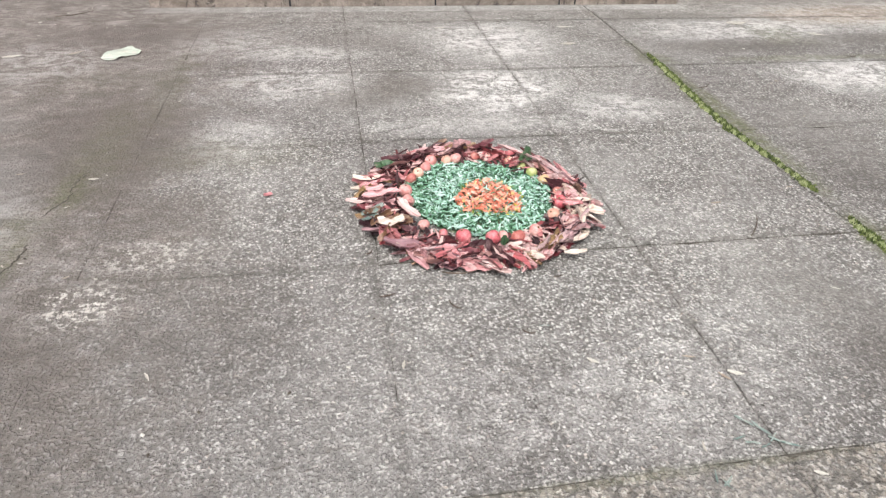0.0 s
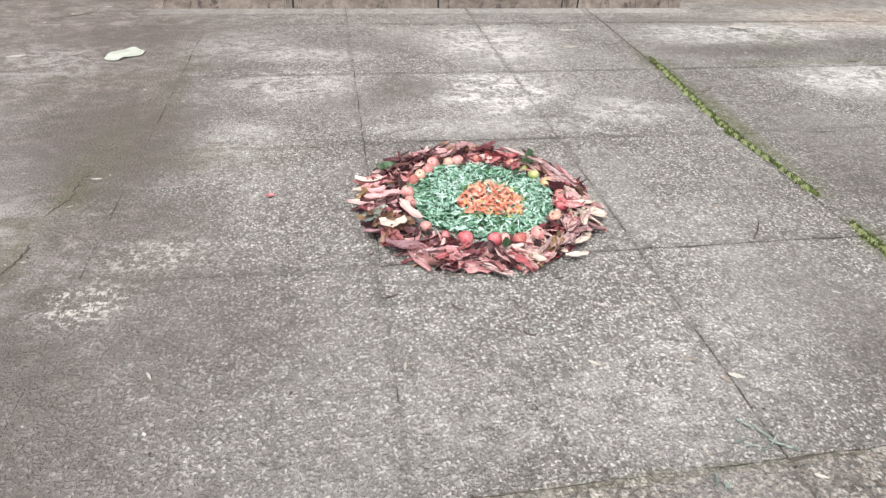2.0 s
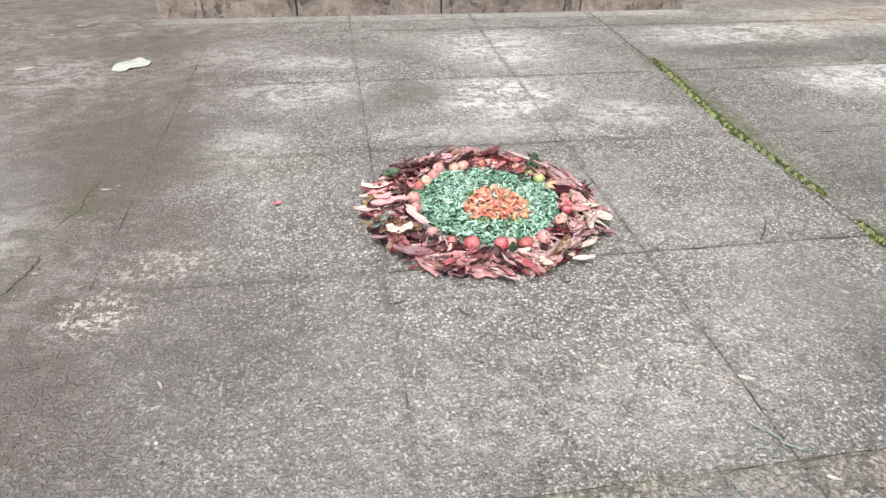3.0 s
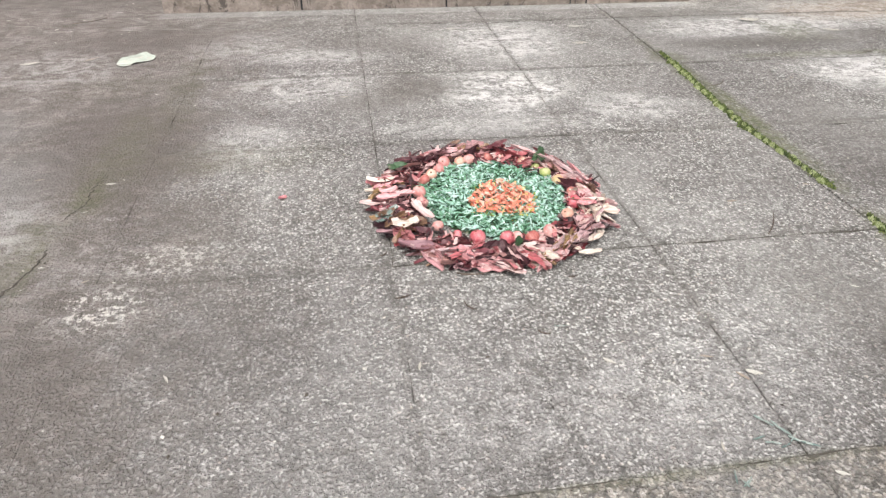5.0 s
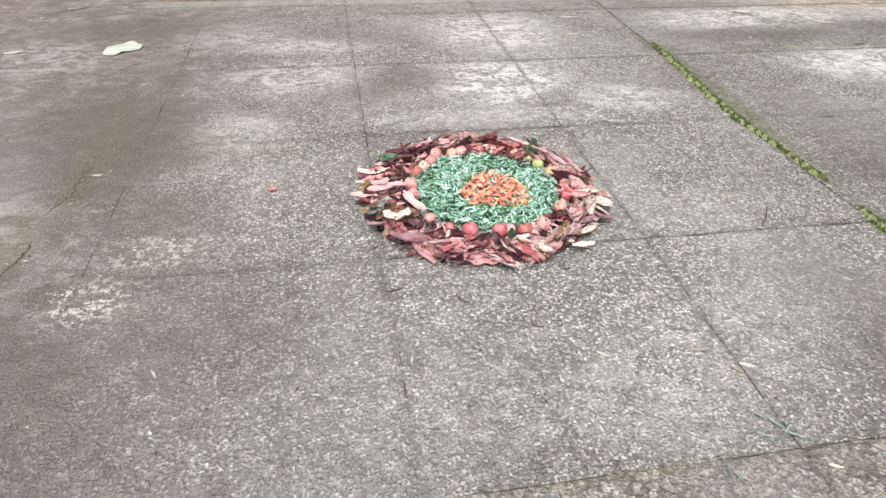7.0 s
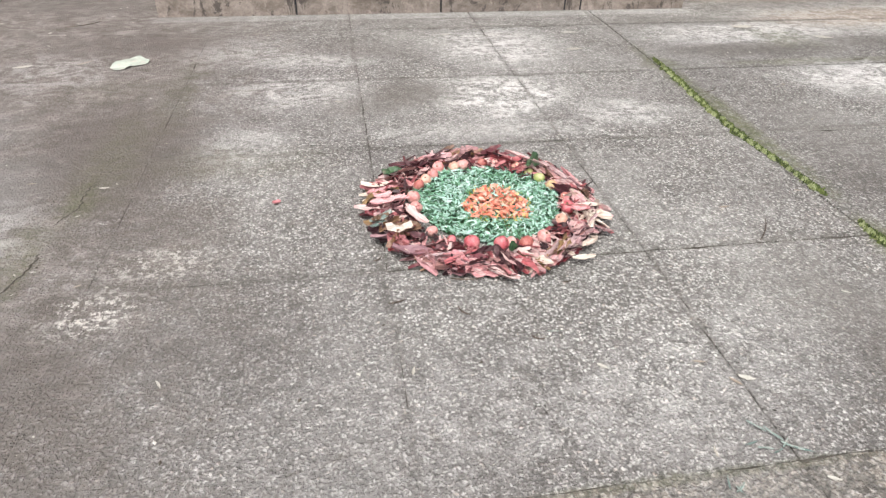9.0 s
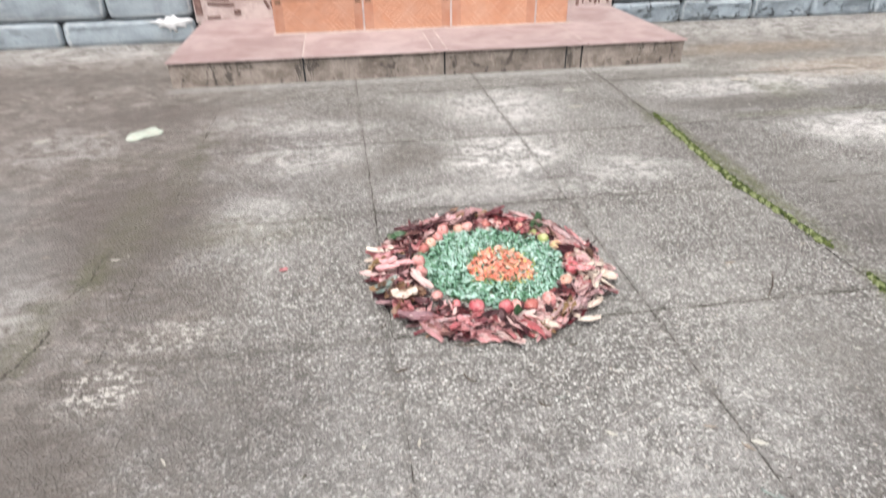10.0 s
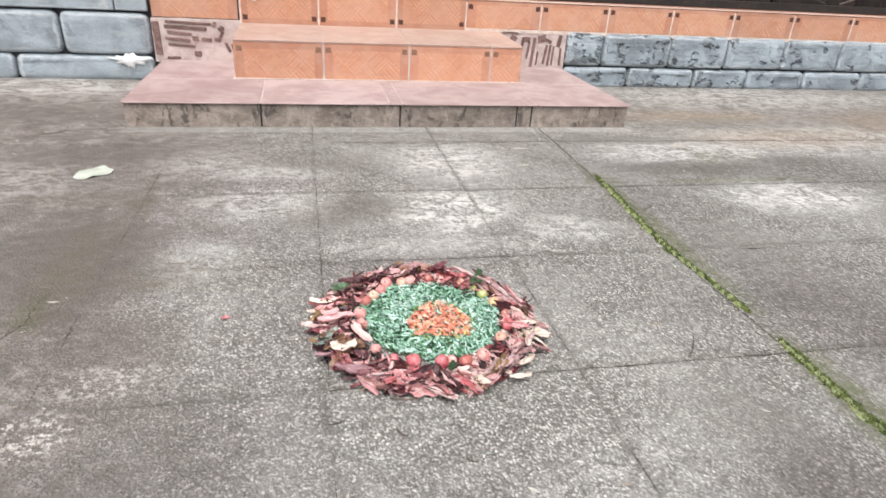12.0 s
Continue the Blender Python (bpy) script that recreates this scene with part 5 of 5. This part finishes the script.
# ---- specks of dry debris all over the yard ----
def debris(name, count, box, size, mat, seed, label):
    q = random.Random(seed)
    verts, faces = [], []
    for k in range(count):
        x, y = q.uniform(box[0], box[1]), q.uniform(box[2], box[3])
        if math.hypot(x - RX, y - RY) < 0.24 or (PX0 - 0.02 < x < PX1 + 0.02 and y > PY0 - 0.02):
            continue
        l = size * q.uniform(0.35, 1.0) ** 1.6
        w, a, i = l * q.uniform(0.25, 0.7), q.uniform(0, 6.28), len(verts)
        for u, v, h in ((-0.5, 0, 0.0004), (-0.1, -0.5, 0.0008), (0.5, -0.1, 0.0004), (0.1, 0.5, 0.0008)):
            verts.append((x + l * u * math.cos(a) - w * v * math.sin(a), y + l * u * math.sin(a) + w * v * math.cos(a), h))
        verts.append((x, y, 0.0012 + 0.12 * w))
        faces += [(i, i + 1, i + 4), (i + 1, i + 2, i + 4), (i + 2, i + 3, i + 4), (i + 3, i, i + 4)]
    me = bpy.data.meshes.new(name)
    me.from_pydata(verts, [], faces)
    me.materials.append(mat)
    return tagged(new(name, me), label, "debris", kind="stuff")


debris("pale_debris", 420, (-1.9, 0.9, -2.6, 0.25), 0.011, CHIP, 61, "tiny pale leaf chips strewn over the paving")
debris("pale_debris", 260, (0.9, 3.4, -2.2, 0.25), 0.018, CHIP, 62, "tiny pale leaf chips strewn over the paving")
debris("pale_debris", 120, (-2.2, -0.3, -0.9, 0.25), 0.022, CHIP, 64, "pale leaf chips gathered near the house wall")
debris("dark_debris", 320, (-1.9, 3.0, -2.6, 0.25), 0.009, CRUMB, 63, "tiny dark crumbs strewn over the paving")

# ---- paving slabs ----
JOINT_GAP = {-0.525: 0.0001, -0.060: 0.0006, 0.393: 0.0008, 0.840: 0.0018, -2.563: 0.0008, -2.123: 0.0022, -1.690: 0.0026, -1.215: 0.0034, -0.752: 0.0036}
# the casts were never quite square: how far some corners lie off the grid
SKEW_Y = {-1.690: (0.028, 0.014, -0.001), -1.215: (0.008, -0.023, -0.012), -0.752: (0.022, 0.000, 0.020), -2.123: (-0.004, -0.004, -0.008)}


def corner(x, y):
    dx = joint_x(y) - 0.840 if x == 0.840 else 0.0
    a, b, c = SKEW_Y.get(y, (0.0, 0.0, 0.0))
    dy = a if x < 0.2 else (b if x < 0.6 else c)
    return Vector((x + dx, y + dy, 0))


def slab(x0, x1, y0, y1, gaps, top, seed):
    """A cast slab with wavering, slightly chipped and rounded arrises."""
    q = random.Random(seed)
    n = 14
    g0, g1, h0, h1 = gaps
    c = [corner(x0, y0) + Vector((g0, h0, 0)), corner(x1, y0) + Vector((-g1, h0, 0)), corner(x1, y1) + Vector((-g1, -h1, 0)), corner(x0, y1) + Vector((g0, -h1, 0))]
    mid = sum(c, Vector((0, 0, 0))) / 4
    bm = bmesh.new()
    upper, edge, lower = [], [], []
    for side in range(4):
        for k in range(n):
            p = c[side].lerp(c[(side + 1) % 4], k / n) + Vector((q.gauss(0, 0.0006), q.gauss(0, 0.0007), 0))
            inward = (mid - p).normalized()
            chip = q.uniform(0.0004, 0.0012) + (q.uniform(0.001, 0.004) if q.random() < 0.12 else 0.0)
            upper.append(bm.verts.new(p + inward * chip * 1.4 + Vector((0, 0, top))))
            edge.append(bm.verts.new(p + Vector((0, 0, top - chip * 0.8))))
            lower.append(bm.verts.new(p + Vector((0, 0, -0.05))))
    bm.faces.new(upper)
    m = len(upper)
    for k in range(m):
        j = (k + 1) % m
        bm.faces.new((edge[k], edge[j], upper[j], upper[k]))
        bm.faces.new((lower[k], lower[j], edge[j], edge[k]))
    return bm


for j, (y0, y1) in enumerate(zip(JOINT_Y, JOINT_Y[1:])):
    columns = JOINT_X
    for i, (x0, x1) in enumerate(zip(columns, columns[1:])):
        g0, g1 = JOINT_GAP.get(x0, 0.0004), JOINT_GAP.get(x1, 0.0004)
        if y1 < -2.1:
            g0, g1 = [g * (0.0 if x in (-0.060, -0.525) else 0.75) for g, x in ((g0, x0), (g1, x1))]
        if y0 > -1.3:
            g0, g1 = [g + (0.0014 if x == 0.840 else 0.0002) for g, x in ((g0, x0), (g1, x1))]
        h0, h1 = [JOINT_GAP.get(v, 0.002) * (0.05 if x1 < -0.5 else 0.25 if x1 < -0.1 else (0.45 if x1 < 0.1 else 1.0)) for v in (y0, y1)]
        part("slab", slab(x0, x1, y0, y1, (g0, g1, h0, h1), -random.Random(i * 40 + j).uniform(0, 0.0008), i * 40 + j), PAVING, pavement)


# ---- a wandering crack in the western slab ----
def crack(points, width, seed):
    """A ragged dirt-filled crack, a hair proud of the slab."""
    q = random.Random(seed)
    bm = bmesh.new()
    rows = []
    for (xa, ya), (xb, yb) in zip(points, points[1:]):
        for k in range(9):
            u = k / 9
            w = width * q.uniform(0.25, 1.0)
            x, y = xa + (xb - xa) * u + q.gauss(0, 0.0022), ya + (yb - ya) * u
            rows.append([bm.verts.new((x - w, y, 0.0004)), bm.verts.new((x + q.gauss(0, 0.0004), y, 0.0011)), bm.verts.new((x + w, y, 0.0004))])
    for a, b in zip(rows, rows[1:]):
        bm.faces.new((a[0], a[1], b[1], b[0]))
        bm.faces.new((a[1], a[2], b[2], b[1]))
    return bm


part("crack", crack(((-0.672, -2.20), (-0.662, -2.13), (-0.634, -2.055), (-0.630, -2.00)), 0.0028, 5), JOINT, pavement, "dirt-filled crack")
part("crack", crack(((-0.640, -1.92), (-0.612, -1.86), (-0.618, -1.80), (-0.604, -1.75)), 0.0012, 6), JOINT, pavement, "dirt-filled crack")
